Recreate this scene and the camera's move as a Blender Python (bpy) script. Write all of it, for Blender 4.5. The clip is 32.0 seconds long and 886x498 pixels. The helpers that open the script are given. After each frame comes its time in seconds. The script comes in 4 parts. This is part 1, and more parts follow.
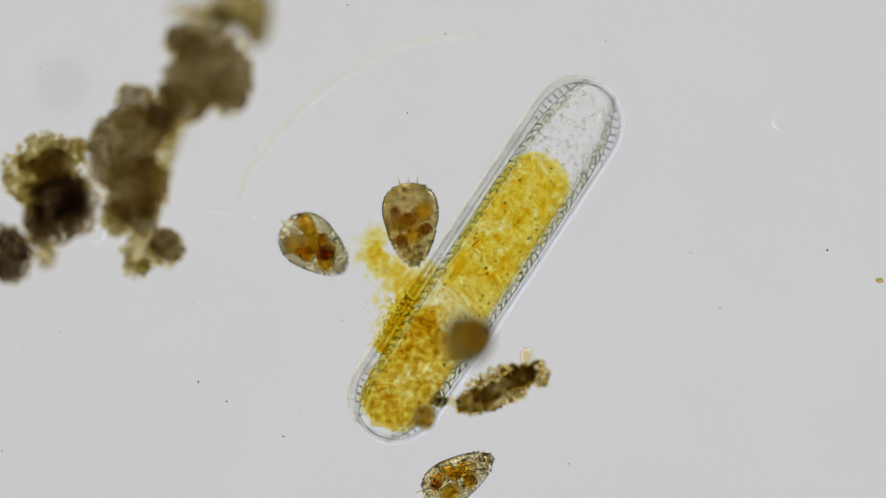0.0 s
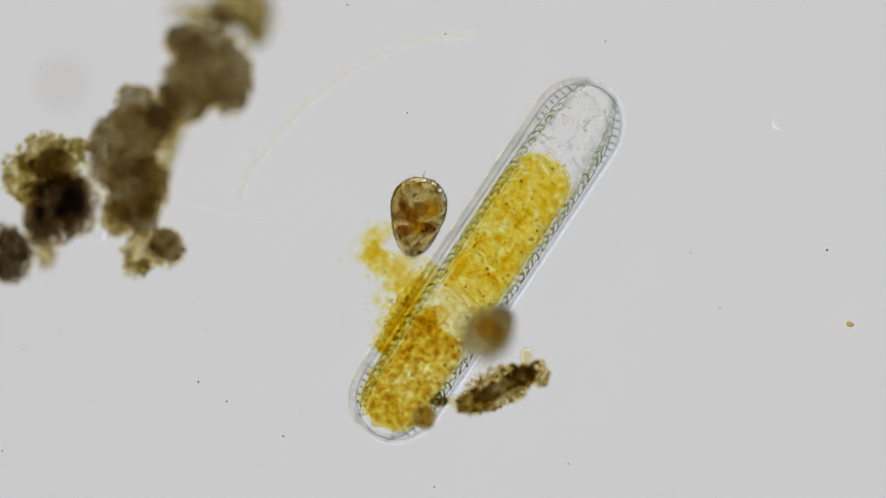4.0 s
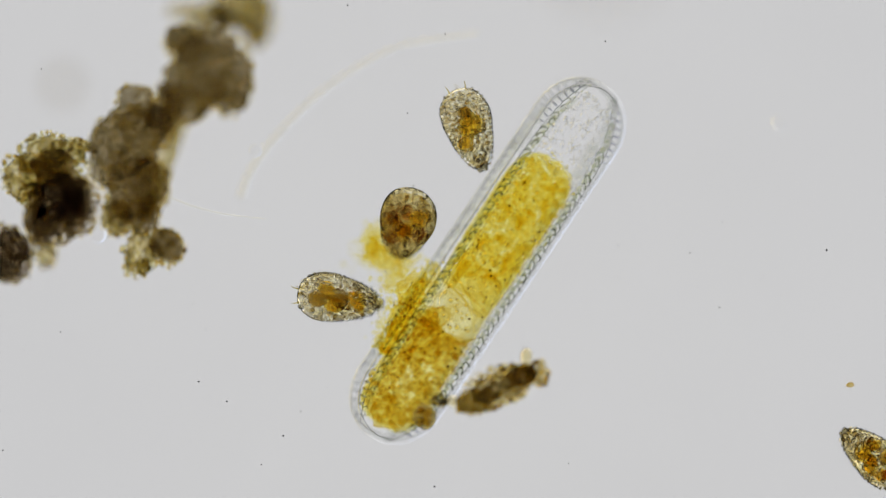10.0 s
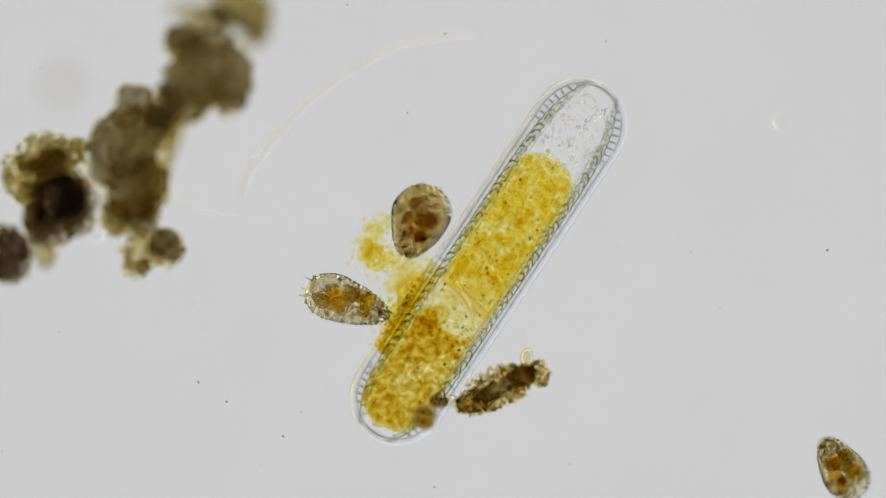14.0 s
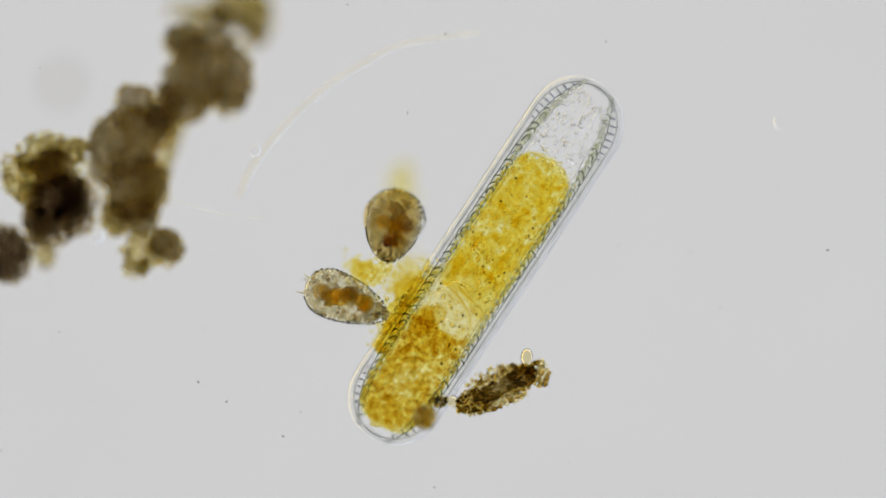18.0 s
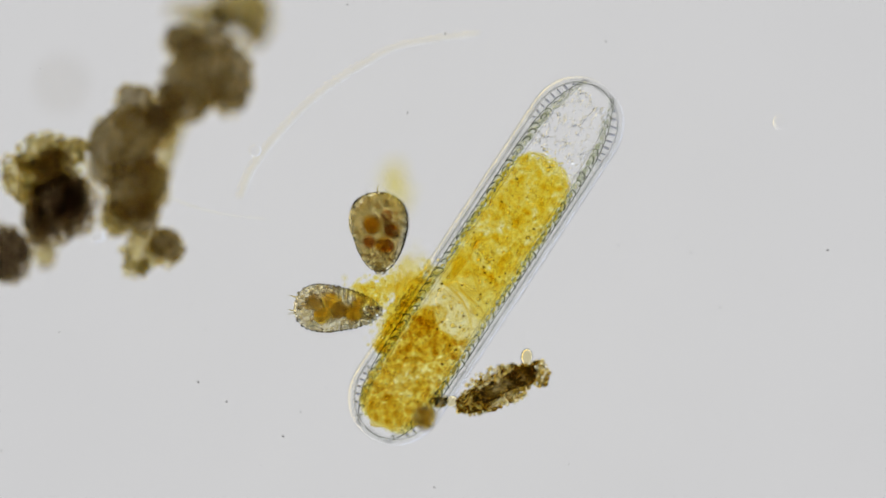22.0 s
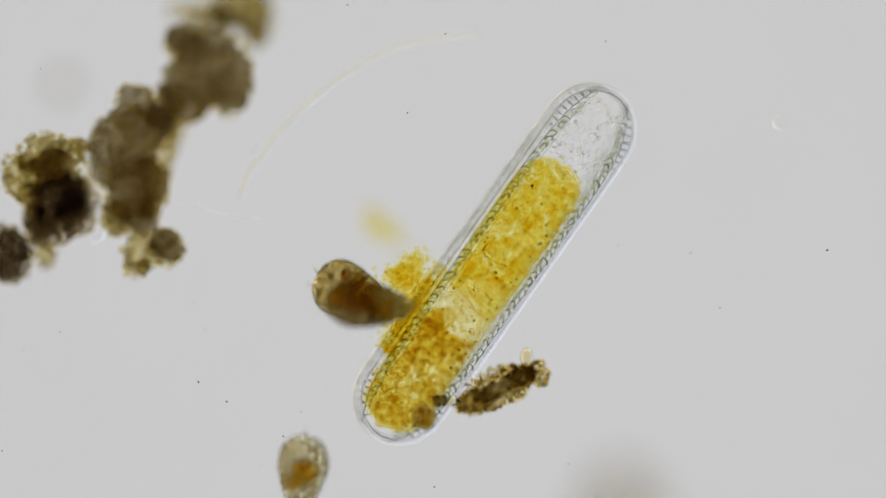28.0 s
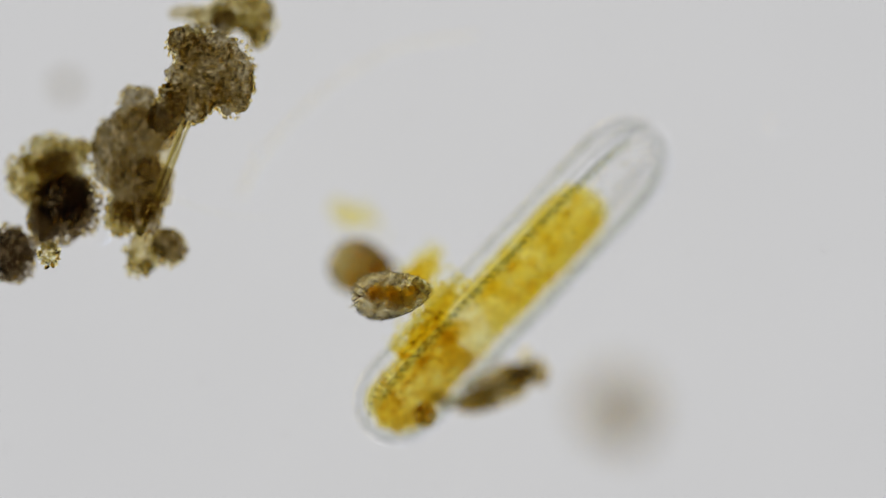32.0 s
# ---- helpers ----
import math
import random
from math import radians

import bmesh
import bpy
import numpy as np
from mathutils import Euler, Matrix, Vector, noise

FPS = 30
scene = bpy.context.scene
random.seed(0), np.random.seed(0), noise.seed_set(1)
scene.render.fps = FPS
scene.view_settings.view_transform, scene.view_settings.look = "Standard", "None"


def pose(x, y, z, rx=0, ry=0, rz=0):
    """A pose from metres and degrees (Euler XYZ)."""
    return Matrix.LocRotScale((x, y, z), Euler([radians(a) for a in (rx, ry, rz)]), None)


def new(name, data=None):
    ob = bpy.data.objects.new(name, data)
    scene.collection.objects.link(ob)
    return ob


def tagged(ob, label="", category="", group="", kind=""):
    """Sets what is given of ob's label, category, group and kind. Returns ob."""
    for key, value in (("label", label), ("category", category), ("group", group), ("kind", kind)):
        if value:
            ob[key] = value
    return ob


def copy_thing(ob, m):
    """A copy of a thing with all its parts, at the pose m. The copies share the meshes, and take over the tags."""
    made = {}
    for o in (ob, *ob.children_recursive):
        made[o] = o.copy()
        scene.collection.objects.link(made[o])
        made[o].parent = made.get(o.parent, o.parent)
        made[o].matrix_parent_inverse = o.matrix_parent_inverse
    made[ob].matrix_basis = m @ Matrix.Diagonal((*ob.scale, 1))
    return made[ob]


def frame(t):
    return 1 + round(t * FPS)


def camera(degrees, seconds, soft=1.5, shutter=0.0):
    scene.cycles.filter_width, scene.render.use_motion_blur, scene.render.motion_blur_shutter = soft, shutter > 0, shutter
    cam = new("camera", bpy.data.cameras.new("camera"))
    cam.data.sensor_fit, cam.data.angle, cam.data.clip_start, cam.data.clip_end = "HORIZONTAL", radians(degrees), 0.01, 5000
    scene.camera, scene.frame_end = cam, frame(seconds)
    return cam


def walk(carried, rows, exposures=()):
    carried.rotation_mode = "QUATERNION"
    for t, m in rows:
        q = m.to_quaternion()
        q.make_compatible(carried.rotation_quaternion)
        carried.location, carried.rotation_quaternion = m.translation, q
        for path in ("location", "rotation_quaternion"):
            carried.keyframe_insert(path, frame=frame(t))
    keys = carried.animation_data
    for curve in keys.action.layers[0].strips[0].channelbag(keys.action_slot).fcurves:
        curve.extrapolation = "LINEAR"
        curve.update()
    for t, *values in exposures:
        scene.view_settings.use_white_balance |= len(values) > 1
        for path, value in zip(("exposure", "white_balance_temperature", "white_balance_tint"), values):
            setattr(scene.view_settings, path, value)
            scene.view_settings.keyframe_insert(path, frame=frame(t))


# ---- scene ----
# A drop of pond water on a glass slide, seen through a microscope and enlarged:
# one metre of the scene stands for 0.4 mm of the specimen.
EYE = 10.0          # height of the lens over the plane that is sharp


def place(x, y, z=0.0):
    """World x, y of a spot of the field (thousandths, from its upper left corner) at height z."""
    k = (EYE - z) / EYE / 1000
    return Vector(((x - 784) * k, (441 - y) * k, z))


cam = camera(8.966, 32.0, soft=1.1)
cam.data.dof.use_dof = True
cam.data.dof.focus_distance = EYE
cam.data.dof.aperture_fstop = 0.1
cam.data.dof.aperture_blades = 0
# the focus knob is turned up slowly at the end: the whole lens rises
walk(cam, [(0.0, pose(0, 0, EYE)), (3.5, pose(0, 0, EYE)), (6.0, pose(0, 0, EYE + 0.015)), (11.0, pose(0, 0, EYE + 0.015)), (13.0, pose(0, 0, EYE - 0.002)), (19.0, pose(0, 0, EYE - 0.012)),
           (25.5, pose(0, 0, EYE - 0.005)), (27.5, pose(0, 0, EYE - 0.002)), (28.1, pose(0, 0, EYE + 0.001)), (29.0, pose(0, 0, EYE + 0.03)),
           (30.5, pose(0, 0, EYE + 0.06)), (32.0, pose(0, 0, EYE + 0.10))],
     exposures=[(0.0, -0.03), (6.0, -0.01), (12.0, 0.01), (18.0, 0.045), (24.0, 0.045), (25.5, 0.03), (28.0, -0.03), (32.0, -0.035)])

# light passes many clear skins here, one behind the other
scene.cycles.transparent_max_bounces = 128
scene.cycles.max_bounces = 32
scene.cycles.transmission_bounces = 32

LAMP = 4.4          # radius of the lamp field

# ---- light: the lamp of the microscope under the slide, a dim room round it ----
world = bpy.data.worlds.new("room")
scene.world = world
world.use_nodes = True
world.node_tree.nodes["Background"].inputs[0].default_value = (0.9, 0.92, 1.0, 1)
world.node_tree.nodes["Background"].inputs[1].default_value = 0.12


# ---- materials ----
def nodes_of(name):
    m = bpy.data.materials.new(name)
    m.use_nodes = True
    t = m.node_tree
    t.nodes.clear()
    return m, t, t.nodes.new("ShaderNodeOutputMaterial")


def grain(t, scale, detail=3.0, rough=0.6, where="Object"):
    c = t.nodes.new("ShaderNodeTexCoord")
    n = t.nodes.new("ShaderNodeTexNoise")
    n.inputs["Scale"].default_value = scale
    n.inputs["Detail"].default_value = detail
    n.inputs["Roughness"].default_value = rough
    t.links.new(c.outputs[where], n.inputs["Vector"])
    return n.outputs["Fac"]


def cells(t, scale, edge=False):
    """Rounded grains lying side by side: 0 in their middles, towards 1 between them."""
    c = t.nodes.new("ShaderNodeTexCoord")
    w = t.nodes.new("ShaderNodeTexNoise")
    w.inputs["Scale"].default_value = scale * 0.6
    k = t.nodes.new("ShaderNodeVectorMath")
    k.operation = "MULTIPLY_ADD"
    k.inputs[1].default_value = (0.6 / scale,) * 3
    v = t.nodes.new("ShaderNodeTexVoronoi")
    v.inputs["Scale"].default_value = scale
    if edge:
        v.feature = "DISTANCE_TO_EDGE"
    t.links.new(c.outputs["Object"], w.inputs["Vector"])
    t.links.new(w.outputs["Color"], k.inputs[0])
    t.links.new(c.outputs["Object"], k.inputs[2])
    t.links.new(k.outputs[0], v.inputs["Vector"])
    return v.outputs["Distance"]


def ramp(t, fac, stops):
    r = t.nodes.new("ShaderNodeValToRGB")
    while len(r.color_ramp.elements) < len(stops):
        r.color_ramp.elements.new(0.5)
    for e, (p, c) in zip(r.color_ramp.elements, stops):
        e.position, e.color = p, (*c, 1)
    t.links.new(fac, r.inputs[0])
    return r.outputs[0]


def times(t, a, b, how="MULTIPLY", fac=1.0):
    m = t.nodes.new("ShaderNodeMixRGB")
    m.blend_type = how
    m.inputs[0].default_value = fac
    t.links.new(a, m.inputs[1])
    t.links.new(b, m.inputs[2])
    return m.outputs[0]


def stain(name, coarse, fine, scale=(25, 140), ior=1.0, bump=0.0, vary=None, rough=0.0, shine=0.0, grains=None, net=None):
    """Matter that light passes and that takes colour from it: coarse and fine are ramps of the share that each skin lets through."""
    m, t, out = nodes_of(name)
    col = times(t, ramp(t, grain(t, scale[0]), coarse), ramp(t, grain(t, scale[1], 4.0), fine))
    if grains:
        size, shade = grains
        col = times(t, col, ramp(t, cells(t, size), [(0.2, W1), (0.5, tuple(0.75 + 0.25 * v for v in shade)), (0.8, shade)]))
    if net:
        size, shade = net
        col = times(t, col, ramp(t, cells(t, size, True), [(0.0, shade), (0.05, tuple(0.5 + 0.5 * v for v in shade)), (0.16, W1)]))
    if vary:
        i = t.nodes.new("ShaderNodeNewGeometry")
        col = times(t, col, ramp(t, i.outputs["Random Per Island"], vary))
    if ior == 1.0:
        s = t.nodes.new("ShaderNodeBsdfTransparent")
    else:
        s = t.nodes.new("ShaderNodeBsdfRefraction")
        s.inputs["IOR"].default_value = ior
        s.inputs["Roughness"].default_value = rough
        if bump:
            b = t.nodes.new("ShaderNodeBump")
            b.inputs["Strength"].default_value = bump
            b.inputs["Distance"].default_value = 0.004
            t.links.new(grain(t, scale[1], 3.0), b.inputs["Height"])
            t.links.new(b.outputs[0], s.inputs["Normal"])
    t.links.new(col, s.inputs["Color"])
    top = s
    if shine:
        g = t.nodes.new("ShaderNodeBsdfGlossy")
        g.inputs["Roughness"].default_value = 0.2
        top = t.nodes.new("ShaderNodeMixShader")
        top.inputs[0].default_value = shine
        t.links.new(s.outputs[0], top.inputs[1])
        t.links.new(g.outputs[0], top.inputs[2])
    t.links.new(top.outputs[0], out.inputs[0])
    return m


def solid(name, dark, light, scale=60):
    m, t, out = nodes_of(name)
    p = t.nodes.new("ShaderNodeBsdfPrincipled")
    p.inputs["Roughness"].default_value = 0.6
    t.links.new(ramp(t, grain(t, scale), [(0.3, dark), (0.7, light)]), p.inputs["Base Color"])
    t.links.new(p.outputs[0], out.inputs[0])
    return m


W1 = (1, 1, 1)
GREY = lambda v: (v, v, v)
M = {
    "hull": stain("clear_silica", [(0.3, GREY(0.995)), (0.7, GREY(1.0))], [(0.3, GREY(0.995)), (0.7, W1)], (12, 160), 1.05, 0.03),
    "bead": stain("beaded_silica", [(0.3, (0.84, 0.86, 0.76)), (0.7, (0.99, 0.99, 0.95))], [(0.3, GREY(0.92)), (0.6, W1)], (60, 200), 1.13),
    "bar": stain("dark_rib_silica", [(0.3, (0.70, 0.71, 0.75)), (0.7, (0.90, 0.91, 0.93))], [(0.3, GREY(0.9)), (0.7, W1)], (40, 200), 1.12),
    "rim_glass": stain("clear_rim_silica", [(0.3, (0.86, 0.87, 0.86)), (0.7, (0.97, 0.97, 0.97))], [(0.3, GREY(0.95)), (0.7, W1)], (30, 200), 1.07),
    "canal": stain("green_canal_silica", [(0.35, (0.90, 0.91, 0.86)), (0.55, (0.995, 0.995, 0.98))], [(0.35, GREY(0.92)), (0.5, W1)], (110, 240), grains=(90, (0.90, 0.91, 0.86))),
    "hook": stain("dark_hook_silica", [(0.3, (0.45, 0.47, 0.39)), (0.7, (0.76, 0.78, 0.69))], [(0.3, GREY(0.9)), (0.7, W1)], (60, 200), 1.13),
    "line": stain("dark_line_silica", [(0.3, (0.60, 0.61, 0.58)), (0.7, (0.82, 0.83, 0.80))], [(0.3, GREY(0.9)), (0.7, W1)], (40, 200)),
    "rib": stain("rib_silica", [(0.3, (0.86, 0.87, 0.86)), (0.7, (0.96, 0.96, 0.96))], [(0.3, GREY(0.93)), (0.7, W1)], (30, 200), 1.04),
    "yellow": stain("yellow_plasm", [(0.34, (0.998, 0.955, 0.62)), (0.5, (1.0, 0.985, 0.78)), (0.66, (1.0, 0.998, 0.93))],
                    [(0.30, (0.975, 0.935, 0.78)), (0.42, W1), (0.6, W1)], (36, 80), net=(32, (0.965, 0.915, 0.68))),
    "pale": stain("pale_plasm", [(0.34, (0.997, 0.96, 0.60)), (0.5, (1.0, 0.985, 0.75)), (0.66, (1.0, 0.998, 0.89))],
                  [(0.33, (0.93, 0.90, 0.68)), (0.39, (0.99, 0.98, 0.92)), (0.44, W1)], (32, 60), grains=(58, (0.985, 0.965, 0.82)), net=(30, (0.97, 0.93, 0.70))),
    "plasm_grain": stain("yellow_plasm_grains", [(0.3, (0.997, 0.983, 0.865)), (0.7, (1.0, 0.993, 0.93))], [(0.3, GREY(0.993)), (0.6, W1)], (40, 150), vary=[(0.0, (0.975, 0.950, 0.80)), (0.2, (0.998, 0.990, 0.93)), (1.0, W1)]),
    "orange_grain": stain("orange_plasm_grains", [(0.3, (0.984, 0.965, 0.85)), (0.7, (0.995, 0.982, 0.91))], [(0.3, GREY(0.99)), (0.6, W1)], (40, 150), vary=[(0.0, (0.95, 0.915, 0.75)), (0.3, (0.99, 0.977, 0.92)), (1.0, W1)]),
    "sap": stain("thin_sap", [(0.35, (0.985, 0.935, 0.60)), (0.6, (1.0, 0.98, 0.78))], [(0.30, (0.95, 0.91, 0.74)), (0.42, W1)], (22, 70), net=(24, (0.95, 0.89, 0.62))),
    "haze": stain("thin_plasm", [(0.35, (0.96, 0.90, 0.50)), (0.6, (1.0, 0.98, 0.82))], [(0.28, (0.9, 0.86, 0.7)), (0.45, W1)], (24, 90)),
    "veil": stain("pale_veil_plasm", [(0.35, (0.98, 0.945, 0.70)), (0.6, (1.0, 0.99, 0.88))], [(0.28, (0.95, 0.92, 0.8)), (0.45, W1)], (24, 90)),
    "orange": stain("orange_plasm", [(0.34, (0.93, 0.88, 0.62)), (0.5, (0.95, 0.91, 0.68)), (0.66, (0.975, 0.945, 0.76))],
                    [(0.32, (0.93, 0.86, 0.62)), (0.40, W1), (0.6, W1)], (34, 70), net=(40, (0.97, 0.91, 0.64))),
    "globule": stain("yellow_globules", [(0.3, (0.97, 0.92, 0.62)), (0.7, (1, 0.98, 0.84))], [(0.3, GREY(0.97)), (0.7, W1)], (20, 100), 1.24),
    "hollow": stain("hollow_sap", [(0.3, (0.99, 0.97, 0.86)), (0.7, W1)], [(0.3, GREY(0.98)), (0.7, W1)], (20, 100), 1.06),
    "clear": stain("clear_globules", [(0.3, (0.98, 0.98, 0.97)), (0.7, W1)], [(0.3, GREY(0.99)), (0.7, W1)], (20, 100), 1.18),
    "shell": stain("grey_armour", [(0.3, (0.98, 0.975, 0.95)), (0.7, (0.999, 0.997, 0.985))], [(0.3, (0.93, 0.91, 0.85)), (0.48, W1)], (30, 150), 1.10, 0.08, grains=(95, (0.95, 0.94, 0.90))),
    "shell_brown": stain("brown_armour", [(0.3, (0.94, 0.905, 0.79)), (0.7, (0.985, 0.97, 0.90))], [(0.3, (0.92, 0.89, 0.80)), (0.48, W1)], (30, 150), 1.10, 0.08, grains=(90, (0.935, 0.905, 0.80))),
    "plate": stain("armour_plates", [(0.3, (0.92, 0.90, 0.83)), (0.7, (0.99, 0.985, 0.95))], [(0.3, GREY(0.96)), (0.7, W1)], (40, 200), 1.13,
                   vary=[(0.0, (0.82, 0.79, 0.72)), (0.5, W1)]),
    "inner": stain("inner_grains", [(0.3, (0.97, 0.95, 0.86)), (0.7, (1.0, 0.995, 0.97))], [(0.3, GREY(0.98)), (0.7, W1)], (40, 200), 1.20,
                   vary=[(0.0, (0.78, 0.68, 0.42)), (0.35, (0.98, 0.95, 0.86)), (0.5, W1)]),
    "gold": stain("gold_food", [(0.3, (0.94, 0.83, 0.38)), (0.7, (1.0, 0.95, 0.62))], [(0.3, (0.92, 0.87, 0.68)), (0.5, W1)], (45, 150), 1.035, 0.2, grains=(90, (0.95, 0.90, 0.70))),
    "rust": stain("rust_food", [(0.3, (0.73, 0.53, 0.35)), (0.7, (0.88, 0.71, 0.50))], [(0.3, (0.93, 0.88, 0.80)), (0.5, W1)], (45, 150), 1.05),
    "brown": stain("brown_food", [(0.3, (0.82, 0.72, 0.46)), (0.7, (0.93, 0.86, 0.64))], [(0.3, (0.91, 0.86, 0.70)), (0.5, W1)], (45, 150), 1.035, 0.2, grains=(90, (0.93, 0.89, 0.73))),
    "spine": stain("spine_silica", [(0.3, (0.75, 0.70, 0.4)), (0.7, (0.9, 0.85, 0.6))], [(0.3, GREY(0.9)), (0.7, W1)], (30, 200), 1.08),
    "dirt": stain("brown_debris", [(0.3, (0.64, 0.605, 0.525)), (0.7, (0.71, 0.67, 0.585))], [(0.3, GREY(0.93)), (0.6, W1)], (30, 120), grains=(90, (0.93, 0.92, 0.88))),
    "granule": stain("olive_grains", [(0.3, (0.976, 0.971, 0.955)), (0.7, (0.985, 0.980, 0.966))], [(0.3, GREY(0.97)), (0.6, W1)], (30, 150), vary=[(0.0, (0.95, 0.94, 0.91)), (0.4, (0.985, 0.98, 0.965)), (1.0, W1)]),
    "black_granule": stain("black_grains", [(0.3, (0.86, 0.845, 0.82)), (0.7, (0.905, 0.89, 0.865))], [(0.3, GREY(0.95)), (0.6, W1)], (30, 150), vary=[(0.0, (0.90, 0.88, 0.84)), (1.0, W1)]),
    "gold_granule": stain("golden_grains", [(0.3, (0.955, 0.94, 0.82)), (0.7, (0.99, 0.98, 0.89))], [(0.3, GREY(0.97)), (0.6, W1)], (30, 150), 1.06, vary=[(0.0, (0.86, 0.84, 0.73)), (0.3, (0.97, 0.96, 0.91)), (1.0, W1)]),
    "tan": stain("tan_debris", [(0.3, (0.87, 0.825, 0.69)), (0.5, (0.935, 0.90, 0.78)), (0.7, (0.995, 0.975, 0.90))],
                 [(0.28, GREY(0.85)), (0.5, (0.98, 0.97, 0.93)), (0.65, W1)], (34, 80), 1.045, 0.25, grains=(60, (0.90, 0.86, 0.74))),
    "sheet": stain("thin_debris", [(0.3, (0.80, 0.755, 0.62)), (0.5, (0.87, 0.83, 0.70)), (0.7, (0.94, 0.91, 0.80))],
                   [(0.28, GREY(0.88)), (0.5, (0.97, 0.96, 0.93)), (0.65, W1)], (14, 60)),
    "soot": stain("black_debris", [(0.3, (0.74, 0.71, 0.64)), (0.5, (0.79, 0.755, 0.675)), (0.72, (0.87, 0.83, 0.73))],
                  [(0.25, GREY(0.84)), (0.6, W1)], (18, 90), grains=(70, (0.90, 0.87, 0.80))),
    "cell": stain("brown_cell_wall", [(0.3, (0.72, 0.63, 0.38)), (0.7, (0.88, 0.80, 0.55))], [(0.3, GREY(0.9)), (0.6, W1)], (60, 160), 1.06, 0.2),
    "amber": stain("amber_cell", [(0.3, (0.93, 0.80, 0.38)), (0.7, (1.0, 0.95, 0.62))], [(0.3, GREY(0.95)), (0.7, W1)], (50, 150), 1.12),
    "plasm": stain("gold_cytoplasm", [(0.3, (0.97, 0.95, 0.85)), (0.7, (0.998, 0.995, 0.965))], [(0.3, (0.94, 0.91, 0.80)), (0.48, W1)], (38, 130), grains=(80, (0.96, 0.93, 0.84))),
    "plasm_brown": stain("brown_cytoplasm", [(0.3, (0.87, 0.825, 0.64)), (0.7, (0.935, 0.90, 0.745))], [(0.3, (0.94, 0.91, 0.80)), (0.48, W1)], (22, 130), grains=(80, (0.94, 0.91, 0.80))),
    "grit": stain("amber_grit", [(0.3, (0.95, 0.905, 0.72)), (0.7, (0.998, 0.98, 0.88))], [(0.3, GREY(0.95)), (0.7, W1)], (30, 120), 1.16,
                  vary=[(0.0, (0.80, 0.74, 0.56)), (0.25, (0.97, 0.93, 0.80)), (1.0, W1)]),
    "arc": stain("clear_thread", [(0.3, (1.0, 0.985, 0.93)), (0.7, (1.0, 0.99, 0.95))], [(0.3, GREY(0.995)), (0.7, W1)], (20, 100), 1.12),
    "faint": stain("droplet_water", [(0.3, GREY(0.99)), (0.7, W1)], [(0.3, GREY(0.99)), (0.7, W1)], (20, 100), 1.05),
    "hair": stain("pale_thread", [(0.3, (0.985, 0.98, 0.95)), (0.7, (0.995, 0.995, 0.98))], [(0.3, GREY(0.99)), (0.7, W1)], (20, 100), 1.10),
    "speck": solid("dark_speck", (0.02, 0.02, 0.02), (0.08, 0.07, 0.06)),
    "pale_speck": stain("pale_speck", [(0.3, GREY(0.86)), (0.7, GREY(0.93))], [(0.3, GREY(0.97)), (0.7, W1)], (40, 200)),
    "dot": stain("dark_grain", [(0.3, (0.52, 0.47, 0.22)), (0.7, (0.76, 0.69, 0.40))], [(0.3, GREY(0.9)), (0.7, W1)], (40, 200), 1.10),
    "glass": stain("slide_glass", [(0.3, GREY(0.99)), (0.7, W1)], [(0.3, GREY(0.995)), (0.7, W1)], (2, 9), shine=0.01),
}


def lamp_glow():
    """The condenser's face: even in the middle, with an added brighter ring, met only by refracted rays,
    and an added tint on that ring for coloured edges: blue on one side, yellow on the other."""
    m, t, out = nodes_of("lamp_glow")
    e = t.nodes.new("ShaderNodeEmission")
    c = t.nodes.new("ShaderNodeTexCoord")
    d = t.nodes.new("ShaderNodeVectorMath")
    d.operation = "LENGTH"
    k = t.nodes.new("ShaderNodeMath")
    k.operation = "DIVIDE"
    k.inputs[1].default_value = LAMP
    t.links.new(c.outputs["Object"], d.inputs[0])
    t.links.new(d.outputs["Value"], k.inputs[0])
    # made-up tint by side, standing in for the lens's colour fringes at edges
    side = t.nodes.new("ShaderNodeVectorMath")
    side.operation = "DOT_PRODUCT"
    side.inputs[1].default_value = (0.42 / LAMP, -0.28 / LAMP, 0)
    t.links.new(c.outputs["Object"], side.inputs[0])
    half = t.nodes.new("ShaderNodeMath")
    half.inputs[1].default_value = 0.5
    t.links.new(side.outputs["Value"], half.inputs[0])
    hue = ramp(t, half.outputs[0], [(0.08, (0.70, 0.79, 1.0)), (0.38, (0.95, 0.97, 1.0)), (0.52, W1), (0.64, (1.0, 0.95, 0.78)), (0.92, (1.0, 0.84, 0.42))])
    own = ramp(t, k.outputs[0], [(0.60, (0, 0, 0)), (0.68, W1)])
    # ring beyond 0.60 is added so refracting edges and grains outshine the field
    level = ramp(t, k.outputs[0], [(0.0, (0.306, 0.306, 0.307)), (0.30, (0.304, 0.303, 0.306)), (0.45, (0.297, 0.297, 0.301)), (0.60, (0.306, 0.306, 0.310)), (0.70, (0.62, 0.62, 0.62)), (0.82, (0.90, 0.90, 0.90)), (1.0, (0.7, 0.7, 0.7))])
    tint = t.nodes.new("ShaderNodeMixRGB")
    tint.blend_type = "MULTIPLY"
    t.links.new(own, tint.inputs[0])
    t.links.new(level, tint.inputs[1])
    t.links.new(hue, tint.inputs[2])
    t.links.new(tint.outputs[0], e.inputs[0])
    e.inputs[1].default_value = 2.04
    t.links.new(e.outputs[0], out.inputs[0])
    return m


# ---- makers ----
def part(name, bm, material, parent=None, label="", smooth=True):
    me = bpy.data.meshes.new(name)
    bm.to_mesh(me)
    bm.free()
    for p in me.polygons:
        p.use_smooth = smooth
    me.materials.append(material)
    ob = new(name, me)
    ob.parent = parent
    if label:
        ob["label"] = label
    return ob


